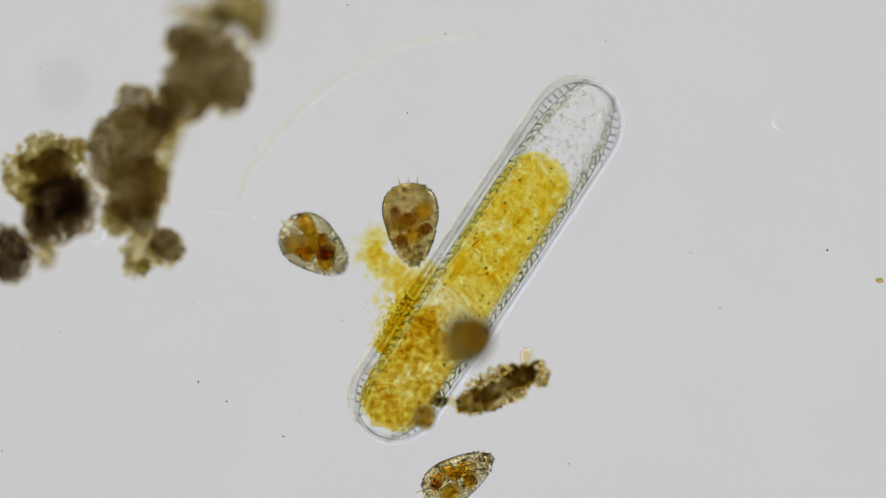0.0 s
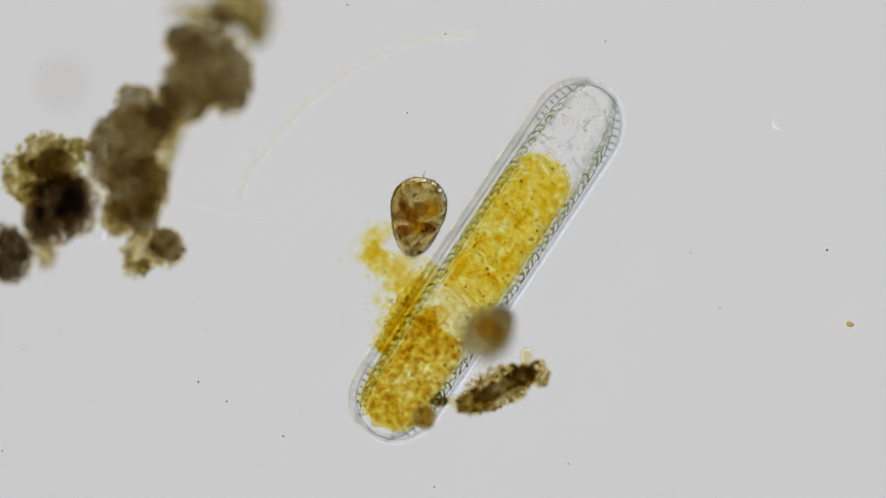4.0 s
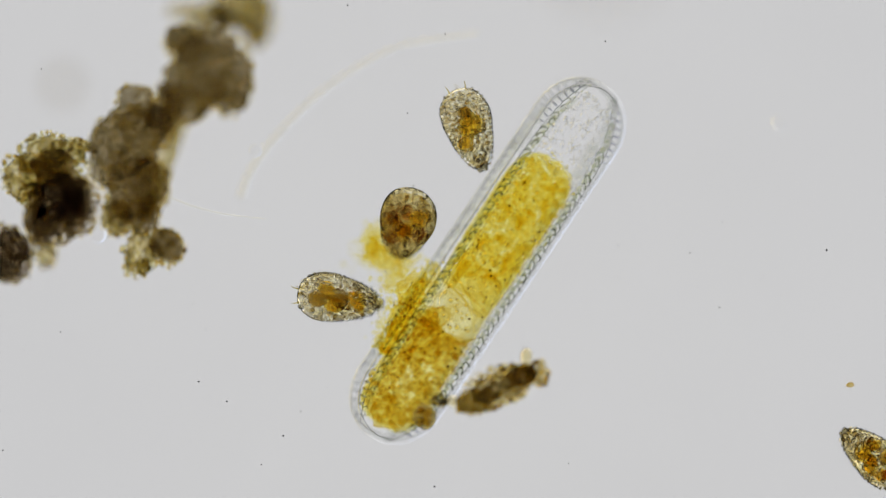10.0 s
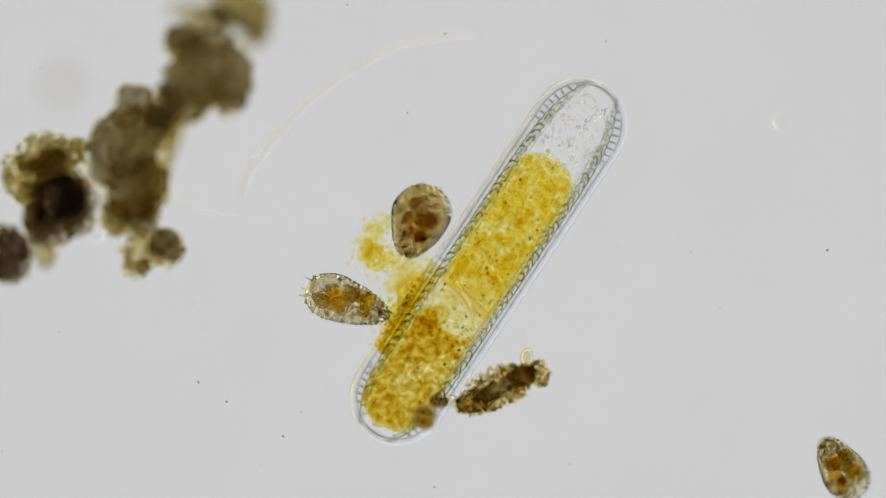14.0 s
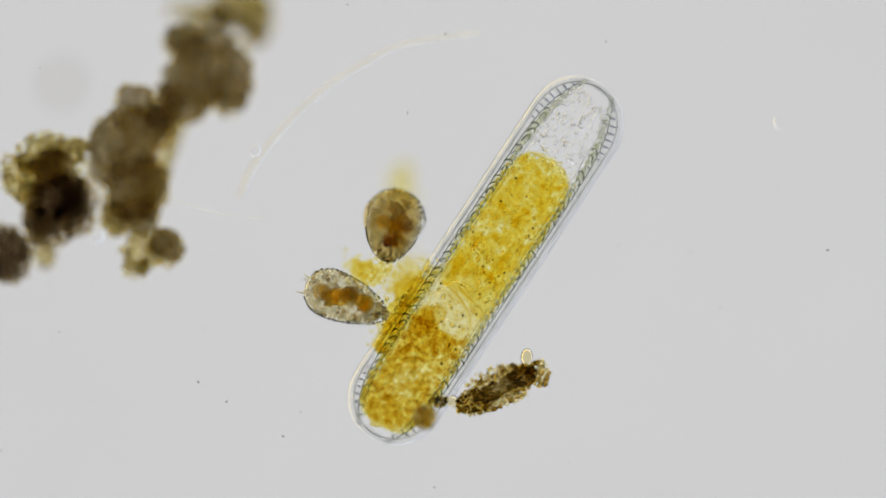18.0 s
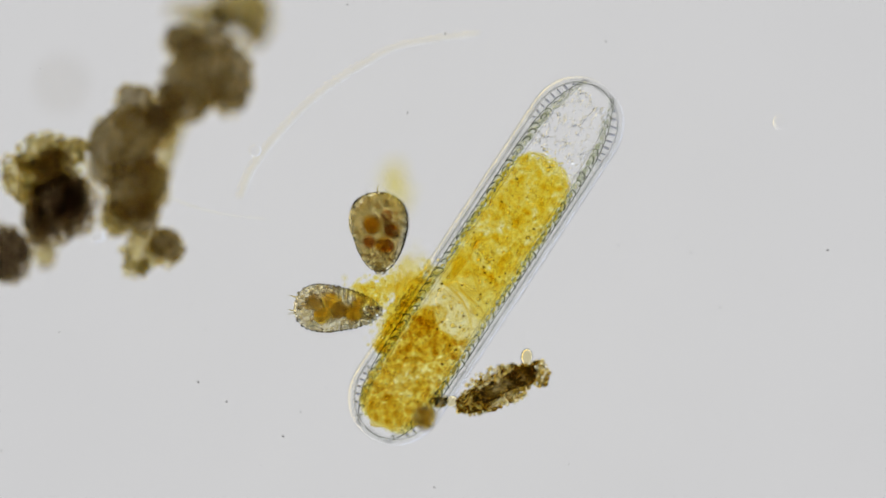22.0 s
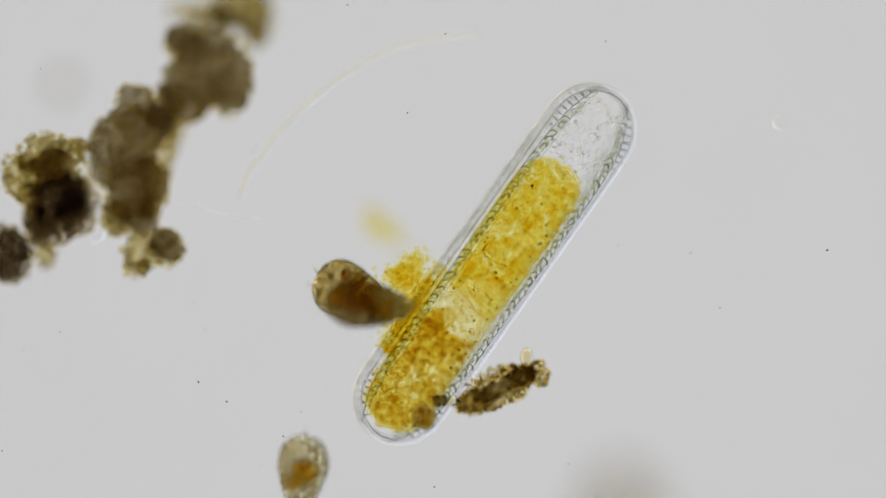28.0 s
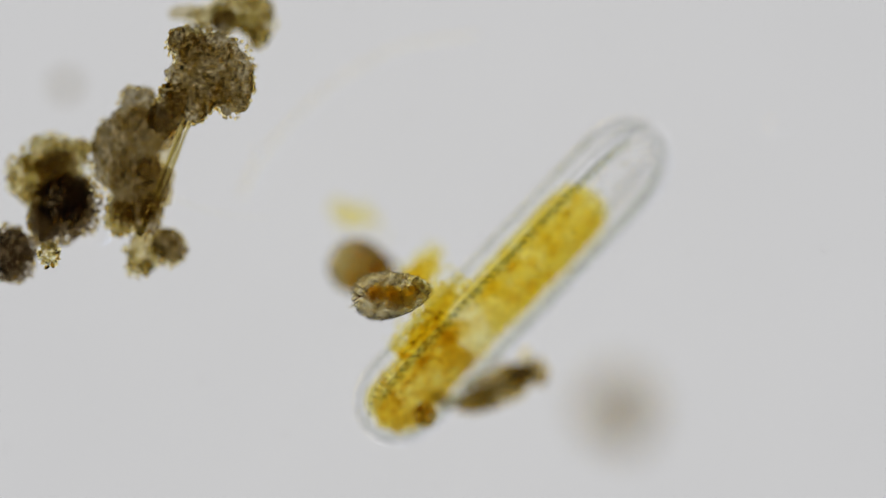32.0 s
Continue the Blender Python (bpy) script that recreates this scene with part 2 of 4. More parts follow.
def mesh_of(name, bm, material):
    me = bpy.data.meshes.new(name)
    bm.to_mesh(me)
    bm.free()
    for p in me.polygons:
        p.use_smooth = True
    me.materials.append(material)
    return me


def ball(bm, c, r, sub=2, m=None):
    """A ball, or an egg if r has three values, turned by m."""
    r = (r, r, r) if isinstance(r, (int, float)) else r
    mat = Matrix.Translation(c) @ (m or Matrix()) @ Matrix.Diagonal((*r, 1))
    return bmesh.ops.create_icosphere(bm, subdivisions=sub, radius=1, matrix=mat)["verts"]


def rough_up(verts, centre, amount, scale, shift=0.0):
    for v in verts:
        d = v.co - centre
        q = v.co + Vector((shift, shift, shift))
        n = noise.fractal(q * scale, 1.0, 2.0, 4) + 0.35 * noise.noise(q * scale * 5)
        v.co += d * (amount * n)


def lathe(bm, outline, around=32, flat=1.0, wobble=0.0, scale=20.0, shift=0.0):
    """A body of rings about the x axis; outline: pairs x, radius. It is closed at both ends."""
    rings = []
    for x, r in outline:
        ring = []
        for k in range(around):
            a = 2 * math.pi * k / around
            co = Vector((x, r * math.cos(a), r * flat * math.sin(a)))
            w = 1 + wobble * noise.fractal(co * scale + Vector((shift, 0, 0)), 1.0, 2.0, 3)
            ring.append(bm.verts.new((x, co.y * w, co.z * w)))
        rings.append(ring)
    for a, b in zip(rings, rings[1:]):
        for k in range(around):
            bm.faces.new((a[k], b[k], b[(k + 1) % around], a[(k + 1) % around]))
    bm.faces.new(rings[0])
    bm.faces.new(rings[-1][::-1])
    bmesh.ops.recalc_face_normals(bm, faces=bm.faces)
    return bm


def tube(bm, points, r0, r1=None, around=8):
    """A tapering thread through points."""
    r1 = r0 if r1 is None else r1
    rings = []
    n = len(points)
    for i, p in enumerate(points):
        p = Vector(p)
        d = (Vector(points[min(i + 1, n - 1)]) - Vector(points[max(i - 1, 0)])).normalized()
        u = d.cross(Vector((0.13, 0.21, 0.97))).normalized()
        v = d.cross(u)
        r = r0 + (r1 - r0) * i / (n - 1)
        rings.append([bm.verts.new(p + (u * math.cos(2 * math.pi * k / around) + v * math.sin(2 * math.pi * k / around)) * r) for k in range(around)])
    for a, b in zip(rings, rings[1:]):
        for k in range(around):
            bm.faces.new((a[k], a[(k + 1) % around], b[(k + 1) % around], b[k]))
    bm.faces.new(rings[0][::-1])
    bm.faces.new(rings[-1])
    return bm


def fused(name, bm, material, parent, voxel, seed):
    """The lobes of bm melted into one skin with a rough surface."""
    ob = part(name, bm, material, parent)
    skin = ob.modifiers.new("fuse", "REMESH")
    skin.mode, skin.voxel_size, skin.use_smooth_shade = "VOXEL", voxel, True
    me = bpy.data.meshes.new_from_object(ob.evaluated_get(bpy.context.evaluated_depsgraph_get()))
    ob.modifiers.clear()
    ob.data = me
    shift = Vector((seed, seed, seed))
    for v in me.vertices:
        q = v.co + shift
        v.co += v.normal * (0.007 * noise.noise(q * 28) + 0.004 * noise.noise(q * 60) + 0.004 * noise.noise(q * 135))
    for p in me.polygons:
        p.use_smooth = True
    return split(ob)


def split(ob):
    """Gives each separate piece of a mesh an object of its own."""
    bm = bmesh.new()
    bm.from_mesh(ob.data)
    left, pieces = set(bm.verts), []
    while left:
        stack, piece = [left.pop()], []
        while stack:
            v = stack.pop()
            piece.append(v)
            for e in v.link_edges:
                w = e.other_vert(v)
                if w in left:
                    left.remove(w)
                    stack.append(w)
        pieces.append(piece)
    pieces.sort(key=len, reverse=True)
    if len(pieces) > 1:
        for n, piece in enumerate(pieces):
            keep = {v.index for v in piece}
            if len(keep) < 40 and n:
                continue
            own = bm.copy()
            bmesh.ops.delete(own, geom=[v for v in own.verts if v.index not in keep], context="VERTS")
            if n == 0:
                first = own
            else:
                part(ob.name.split(".")[0], own, ob.data.materials[0], ob.parent)
        first.to_mesh(ob.data)
        first.free()
    bm.free()
    return ob


def granules(name, spots, material, parent, rnd, label, fine=1):
    """Many angular grains, each (place, radius), in one mesh."""
    bm = bmesh.new()
    ball(bm, (0, 0, 0), 1.0, fine)
    unit = np.array([v.co[:] for v in bm.verts])
    faces = np.array([[v.index for v in f.verts] for f in bm.faces])
    bm.free()
    verts, polys = [], []
    for k, (p, r) in enumerate(spots):
        turn = np.array(Euler([rnd.uniform(0, 6.3) for _ in range(3)]).to_matrix())
        verts.append((unit * (r, r * rnd.uniform(0.6, 1), r * rnd.uniform(0.6, 1))) @ turn.T + np.array(p[:]))
        polys.append(faces + k * len(unit))
    me = bpy.data.meshes.new(name)
    me.from_pydata(np.concatenate(verts).tolist(), [], np.concatenate(polys).tolist())
    me.polygons.foreach_set("use_smooth", [True] * len(me.polygons))
    me.materials.append(material)
    ob = new(name, me)
    ob.parent = parent
    return tagged(ob, label, kind="stuff")


# ---- setting: lamp and slide ----
def setting():
    bm = bmesh.new()
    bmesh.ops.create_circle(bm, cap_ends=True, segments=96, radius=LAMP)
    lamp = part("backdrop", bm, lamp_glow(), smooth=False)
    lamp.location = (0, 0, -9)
    tagged(lamp, "round white lamp field with an added bright rim, tinted blue and yellow", "lamp", kind="structure")
    bm = bmesh.new()
    bmesh.ops.create_cube(bm, size=1, matrix=Matrix.Diagonal((2.6, 1.6, 0.1, 1)))
    bmesh.ops.bevel(bm, geom=bm.edges[:], offset=0.008, segments=2, affect="EDGES")
    slide = part("ground", bm, M["glass"], smooth=False)
    slide.location = (0, 0, -0.19)
    tagged(slide, "clear glass slide under the water drop", "glass slide", kind="structure")


# ---- the diatom ----
LONG = 0.750
DEEP = 0.044        # half the depth of the shell
BULGE = 0.036       # over how much of its width the sides round off
WIDE = 0.085        # half its width at the bulge


def hull_width(x):
    d = min(x, LONG - x) / 0.098
    return WIDE * max(1 - abs(1 - d) ** 2.25, 0.0) ** 0.5 if d < 1 else WIDE


def row_y(x):
    """How far a keel with its row of hooks runs from the axis."""
    d = min(x, LONG - x)
    return 0.066 * (1 - 0.66 * math.exp(-(d / (0.050 if x < LONG / 2 else 0.060)) ** 1.3))


def rim_y(x):
    """Half the width of the upper and lower rims."""
    d = min(x - 0.010, LONG - 0.010 - x) / 0.090
    return 0.0755 * max(1 - abs(1 - d) ** 2.2, 0.0) ** 0.5 if d < 1 else 0.0755


RIM_Z = 0.038


def keel_z(x):
    """The keels dive towards the middle of the shell at its tips."""
    return RIM_Z * min(1.0, min(x, LONG - x) / 0.10) ** 0.6


def capsule(bm, deep, bulge, n=56):
    """The shell: a long box with round ends, flat above and below and bulging at its sides."""
    levels = [(-deep * 1.03, f) for f in (0.074, 0.06, 0.046)]
    for i in range(21):
        a = math.pi * (i / 20 - 0.5)
        levels.append((deep * math.sin(a), bulge * (1 - math.cos(a))))
    levels += [(deep * 1.03, f) for f in (0.046, 0.06, 0.074)]
    rings = []
    for z, inset in levels:
        ring = []
        for side in (1, -1):
            for i in range(n):
                u = 0.5 * (1 - math.cos(math.pi * (i + 0.15) / (n - 0.7)))
                u = u if side > 0 else 1 - u
                ring.append(bm.verts.new((inset + (LONG - 2 * inset) * u, side * hull_width(LONG * u) * (1 - inset / WIDE), z)))
        rings.append(ring)
    m = 2 * n
    for a, b in zip(rings, rings[1:]):
        for k in range(m):
            bm.faces.new((a[k], b[k], b[(k + 1) % m], a[(k + 1) % m]))
    for ring in (rings[0], rings[-1]):
        for i in range(n - 1):
            bm.faces.new((ring[i], ring[i + 1], ring[m - 2 - i], ring[m - 1 - i]))
    bmesh.ops.recalc_face_normals(bm, faces=bm.faces)
    return bm


def mass(a, b, w, blunt=6.0, n=36):
    """The outline of a lump of contents from a to b along the axis."""
    rows = []
    for i in range(n):
        u = 0.5 * (1 - math.cos(math.pi * (i + 0.5) / n))
        rows.append((a + (b - a) * u, w * max(1 - abs(2 * u - 1) ** blunt, 0.0) ** 0.5))
    return rows


def bend(bm, a, b):
    """Lets the lumps end in hollow, slanting borders towards the clear part at the middle."""
    for v in bm.verts:
        y = v.co.y / 0.05
        if b < 0.3:
            f = max(0.0, (v.co.x - a) / (b - a) - 0.3) / 0.7
            v.co.x += f * (0.016 * (y * y - 0.4) + 0.014 * y)
        elif a > 0.25:
            f = max(0.0, (b - v.co.x) / (b - a) - 0.5) / 0.5
            v.co.x -= f * (0.040 * (y * y - 0.4) - 0.012 * y)


def diatom():
    d = new("diatom")
    tagged(d, "long glassy diatom shell with yellow contents, partly eaten", "diatom")
    rnd = random.Random(4)
    part("shell", capsule(bmesh.new(), DEEP, BULGE), M["hull"], d, "clear glassy box-like shell with round ends")
    # yellow mass, its pale hollow, and the orange mass at the lower end
    for a, b, kind, label in ((0.026, 0.238, "pale", "grainy ochre plasm"), (0.285, 0.592, "pale", "grainy ochre plasm"), (0.215, 0.36, "sap", "pale hollow with thin plasm")):
        bm = lathe(bmesh.new(), mass(a, b, 0.060, 7), 72, 0.62, 0.07, 26, 5)
        bend(bm, a, b)
        part("pale_mass", bm, M[kind], d, label)
    for count, x0, x1, kind, label in ((1700, 0.310, 0.588, "plasm_grain", "yellow plasm grains"), (1150, 0.032, 0.262, "orange_grain", "orange plasm grains")):
        spots = []
        while len(spots) < count:
            u, v = rnd.uniform(0, 1), rnd.uniform(-1, 1)
            if (2 * u - 1) ** 6 + v * v < 1:
                x, y = x0 + (x1 - x0) * u, 0.060 * v
                thick = 0.5 + noise.noise(Vector((x * 26, y * 26, 3.0))) + 0.5 * noise.noise(Vector((x * 60, y * 60, 7.0)))
                hollow = (x - 0.285) ** 2 / 0.0036 + (y + 0.014) ** 2 / 0.0024 < 1
                if rnd.random() < 0.8 + 0.2 * thick and not hollow:
                    spots.append((Vector((x, y, rnd.uniform(-0.012, 0.037) * math.sqrt(1 - v * v))), rnd.uniform(0.0030, 0.0090)))
        granules("plasm_filling", spots, M[kind], d, rnd, label)
    for k, (x, y, a, b, kind) in enumerate(((0.195, 0.016, 0.042, 0.034, "orange"), (0.238, 0.026, 0.030, 0.020, "orange"), (0.212, -0.020, 0.020, 0.024, "orange"), (0.215, 0.034, 0.032, 0.018, "orange"), (0.062, 0.004, 0.030, 0.030, "orange"), (0.10, -0.03, 0.03, 0.014, "orange"), (0.40, -0.032, 0.05, 0.012, "haze"), (0.50, 0.026, 0.06, 0.013, "haze"), (0.54, -0.015, 0.032, 0.02, "haze"),
                                            (0.13, 0.034, 0.05, 0.011, "orange"), (0.36, 0.036, 0.05, 0.010, "haze"), (0.47, -0.01, 0.02, 0.02, "haze"))):
        bm = bmesh.new()
        p = Vector((x, y, 0.018))
        rough_up(ball(bm, p, (a, b, 0.014), 4), p, 0.55, 30, 3.0 * k)
        part("plasm_lump", bm, M[kind], d, "darker lump of plasm")
    # round hollows and a few strands in the pale part
    spots = [(rnd.uniform(0.34, 0.57), rnd.uniform(-0.04, 0.04), rnd.uniform(0.006, 0.013)) for _ in range(22)]
    spots += [(rnd.uniform(0.05, 0.22), rnd.uniform(-0.04, 0.04), rnd.uniform(0.006, 0.012)) for _ in range(12)]
    for x, y, r in spots + [(0.285, 0.004, 0.034), (0.335, -0.012, 0.026), (0.35, 0.022, 0.020), (0.39, -0.02, 0.018), (0.40, 0.014, 0.022), (0.125, -0.004, 0.026), (0.155, 0.012, 0.016), (0.45, 0.02, 0.016), (0.30, -0.032, 0.016)]:
        bm = bmesh.new()
        rough_up(ball(bm, Vector((x, y, 0.008)), (r * 1.1, r, r * 0.6), 3), Vector((x, y, 0.008)), 0.12, 30, x * 9)
        part("hollow", bm, M["hollow"], d, "clear round hollow in the plasm")
    for k in range(4):
        x = 0.26 + 0.028 * k
        pts = []
        for i in range(15):
            f = i / 14
            pts.append((x + 0.05 * f + 0.010 * math.sin(4 * f + 2 * k), -0.046 + 0.092 * f, 0.018 + 0.004 * math.sin(4 * f + k)))
        part("plasm_strand", tube(bmesh.new(), pts, 0.0014, 0.0022), M["haze"], d, "thin yellow strand of plasm")
    # globules and dark grains
    for count, x0, x1, w, kind, label in ((300, 0.04, 0.585, 0.052, "globule", "small yellow oil globules"), (360, 0.57, 0.72, 0.050, "clear", "small clear globules")):
        bm = bmesh.new()
        for _ in range(count):
            x = rnd.uniform(x0, x1)
            r = rnd.uniform(0.0012, 0.0036) if rnd.random() < 0.985 else rnd.uniform(0.0038, 0.005)
            ball(bm, (x, rnd.uniform(-1, 1) * min(w, row_y(x) - 0.005), rnd.uniform(0.024, 0.046)), r, 2)
        tagged(part("oil_spatter", bm, M[kind], d, label), kind="stuff")
    bm = bmesh.new()
    ball(bm, (0, 0, 0), 0.0030, 2)
    dot = mesh_of("dark_grain", bm, M["dot"])
    for _ in range(34):
        o = new("dark_grain", dot)
        o.parent = d
        x = rnd.choice((rnd.uniform(0.30, 0.56), rnd.uniform(0.16, 0.30), rnd.uniform(0.04, 0.56)))
        o.location = (x, rnd.uniform(-0.05, 0.05), rnd.uniform(0.038, 0.043))
        o.scale = (rnd.uniform(0.4, 1.0),) * 3
    # four keels, each with its row of hooks and glassy windows; ribs down the bulging sides
    hook = mesh_of("hook", tube(bmesh.new(), [(-0.0075, 0.0010, 0), (-0.0020, 0.0002, 0.0015), (0.0030, -0.0035, 0.0022), (0.0050, -0.0085, 0.0015), (0.0022, -0.0125, 0), (-0.0018, -0.0105, -0.001)], 0.0019, 0.0014, 7), M["hook"])
    bm = bmesh.new()
    ball(bm, (0, 0, 0), (0.0056, 0.0048, 0.0040), 2)
    bead = mesh_of("bead", bm, M["bead"])
    bm = bmesh.new()
    ball(bm, (0, 0, 0), (0.0030, 0.0085, 0.0026), 2)
    bar = mesh_of("rib", bm, M["bar"])
    count = 44
    for s in (1, -1):
        for top in (1, -1):
            for i in range(count):
                x = 0.016 + (LONG - 0.032) * (i + 0.5) / count
                near_tip = min(x, LONG - x) < 0.10
                o = new("hook", hook)
                o.parent = d
                f = rnd.uniform(0.65, 1.0) * (0.62 if near_tip else 1.0)
                o.location = (x + rnd.uniform(-0.001, 0.001), s * (row_y(x) + rnd.uniform(-0.0012, 0.0012)), top * (keel_z(x) + 0.001) + rnd.uniform(-0.002, 0.002))
                o.rotation_euler = (0, 0, rnd.uniform(-0.55, 0.55))
                o.scale = (f, s * f * rnd.uniform(0.8, 1.1), f)
                o = new("bead", bead)
                o.parent = d
                f = rnd.uniform(0.7, 1.05) * (0.55 if near_tip else 1.0)
                o.location = (x + 0.0075, s * (row_y(x) - 0.0075 + rnd.uniform(-0.001, 0.001)), top * keel_z(x))
                o.scale = (f, f, f)
        # short bars between keel and rim where the keel draws in towards the tips
        for top in (1, -1):
            for end in (0, 1):
                for i in range(9 if end else 8):
                    e = 0.016 + 0.0125 * i
                    x = LONG - e if end else e
                    y0, y1 = row_y(x) + 0.003, rim_y(x) - 0.002
                    if y1 - y0 > 0.006:
                        o = new("rib", bar)
                        o.parent = d
                        o.location = (x, s * 0.5 * (y0 + y1), top * 0.5 * (keel_z(x) + 0.026))
                        o.rotation_euler = (0, 0, s * (0.45 if end else -0.45) * -math.exp(-e / 0.09) + rnd.uniform(-0.1, 0.1))
                        o.scale = (rnd.uniform(0.75, 1.15) * max(1 - 0.04 * i, 0.5), 0.5 * (y1 - y0) * rnd.uniform(0.85, 1.05) / 0.0085, 1)
        for top in (1, -1):
            for off, r, kind in ((0.0024, 0.0010, "line"), (-0.0150, 0.0008, "rib")):
                pts = []
                for i in range(81):
                    x = 0.012 + (LONG - 0.024) * i / 80
                    y = row_y(x) + off * (1 if off > 0 else min(1, min(x, LONG - x) / 0.12))
                    pts.append((x, s * (y + 0.0006 * math.sin(i * 2.9)), top * keel_z(x)))
                part("keel_line", tube(bmesh.new(), pts, r), M[kind], d, "thin keel along the hooks")
        pts = [(0.05 + (LONG - 0.10) * i / 60, s * (row_y(0.05 + (LONG - 0.10) * i / 60) - 0.006 + 0.0015 * math.sin(i * 1.7)), RIM_Z - 0.003) for i in range(61)]
        part("keel_canal", tube(bmesh.new(), pts, 0.0060, 0.0060, 10), M["canal"], d, "greenish canal under the keel")
    for top in (1, -1):
        pts = []
        for side in (1, -1):
            for i in range(70):
                u = 0.5 * (1 - math.cos(math.pi * (i + 0.1) / 69.2))
                x = 0.010 + (LONG - 0.020) * (u if side > 0 else 1 - u)
                pts.append((x, side * rim_y(x), top * 0.026))
        part("rim", tube(bmesh.new(), pts + pts[:2], 0.0021, 0.0021, 8), M["rim_glass"], d, "clear glassy rim of the shell")
        for x in (0.012, LONG - 0.012):
            y = row_y(x) + 0.002
            part("pole_line", tube(bmesh.new(), [(x, y * (1 - i / 4), top * keel_z(x)) for i in range(9)], 0.0008), M["line"], d, "thin dark line across the tip")
    return d


# ---- armoured ciliates ----
def barrel(u):
    """Radius along a ciliate, u from its spiny rear 0 to its mouth 1."""
    close = math.sqrt(max(1 - ((u - 0.88) / 0.12) ** 2, 0.03)) if u > 0.88 else 1.0
    return 0.0475 * close * (math.sin(math.pi * u ** 0.72) ** 0.62 * (1 - 0.25 * u) / 0.875 + 0.29 * max(u - 0.55, 0) ** 0.8)


def ciliate(seed, label, food, long=0.152, fat=1.0, skin="shell", heart=0.0, flat=0.9):
    rnd = random.Random(seed)
    c = new("ciliate")
    tagged(c, label, "ciliate", group="swimming ciliates")
    n = 30
    us = [0.5 * (1 - math.cos(math.pi * (i + 0.3) / (n - 0.4))) for i in range(n)]
    part("body", lathe(bmesh.new(), [((u - 0.5) * long, barrel(u) * fat) for u in us], 40, flat, 0.04, 30, seed), M[skin], c, "barrel of glassy armour")
    inside = "plasm_brown" if skin == "shell_brown" else "plasm"
    part("cytoplasm", lathe(bmesh.new(), [((u - 0.5) * long * 0.90, barrel(u) * fat * 0.86) for u in us], 40, 0.85, 0.22, 34, seed + 3), M[inside], c, "golden brown granular cytoplasm")
    bm = bmesh.new()
    for j in range(17):
        u = 0.03 + 0.93 * (j + 0.5) / 17
        r = barrel(u) * fat * 0.945
        k = max(8, int(2 * math.pi * r / 0.0115))
        for i in range(k):
            a = 2 * math.pi * (i + rnd.uniform(-0.12, 0.12)) / k
            s = rnd.uniform(0.0028, 0.0042)
            ball(bm, ((u - 0.5 + rnd.uniform(-0.006, 0.006)) * long, r * math.cos(a), r * 0.9 * math.sin(a)), (s * 1.1, s, s), 1)
    tagged(part("armour_plating", bm, M["plate"], c, "rows of small glassy plates"), kind="stuff")
    bm = bmesh.new()
    for _ in range(260):
        u = rnd.uniform(0.06, 0.95)
        r = (barrel(u) * fat - 0.006) * math.sqrt(rnd.random())
        a = rnd.uniform(0, 2 * math.pi)
        ball(bm, ((u - 0.5) * long, r * math.cos(a), r * 0.85 * math.sin(a)), rnd.uniform(0.0018, 0.0050), 1)
    tagged(part("granular_filling", bm, M["inner"], c, "pale and amber grains inside"), kind="stuff")
    taken = []
    if heart:
        p = Vector((-0.008, 0.002, 0.0))
        bm = bmesh.new()
        rough_up(ball(bm, p, (heart, heart * 0.9, heart * 0.85), 4), p, 0.35, 50, seed)
        taken.append((p, heart))
        ball_part = part("food_vacuole", bm, M["gold"], c, "large golden food vacuole")
        bm = bmesh.new()
        rough_up(ball(bm, p, heart * 0.62, 3), p, 0.5, 60, seed + 4)
        part("food_core", bm, M["gold"], ball_part)
    for kind, count in food:
        for _ in range(count):
            for _try in range(30):
                u = rnd.uniform(0.2, 0.72)
                r = rnd.uniform(0.0090, 0.0125) if kind == "rust" else rnd.uniform(0.0115, 0.0175)
                a = rnd.uniform(0, 2 * math.pi)
                off = max(barrel(u) * fat - r - 0.005, 0) * rnd.uniform(0.4, 1.0)
                p = Vector(((u - 0.5) * long, off * math.cos(a), off * math.sin(a)))
                if all((p - q).length > 0.8 * (r + w) for q, w in taken):
                    break
            taken.append((p, r))
            name = {"gold": "golden food vacuole", "rust": "rust red food vacuole", "brown": "brown food vacuole"}[kind]
            outer = None
            for f in (1.0, 0.74):
                bm = bmesh.new()
                rough_up(ball(bm, p, (r * f, r * f * 0.9, r * f * 0.85), 3), p, 0.10 if kind == "rust" else 0.30, 55, rnd.uniform(0, 9))
                outer = part("food_core" if outer else "food_vacuole", bm, M[kind], outer or c, name)
    for _ in range(4):
        u = rnd.uniform(0.15, 0.85)
        r = max(barrel(u) * fat - 0.014, 0.002) * rnd.uniform(0.3, 1.0)
        a = rnd.uniform(0, 2 * math.pi)
        bm = bmesh.new()
        ball(bm, ((u - 0.5) * long, r * math.cos(a), r * 0.85 * math.sin(a)), rnd.uniform(0.004, 0.007), 3)
        part("clear_vacuole", bm, M["clear"], c, "small clear round vacuole")
    for i in range(3):
        a = 2 * math.pi * i / 3 + 0.5
        x, r = -0.475 * long, 0.017
        part("spine", tube(bmesh.new(), [(x, r * math.cos(a), r * math.sin(a)), (x - 0.007, 1.1 * r * math.cos(a), 1.1 * r * math.sin(a)),
                                         (x - 0.014, 1.2 * r * math.cos(a + 0.1), 1.2 * r * math.sin(a + 0.1))], 0.0017, 0.0004), M["spine"], c, "thin yellowish spine")
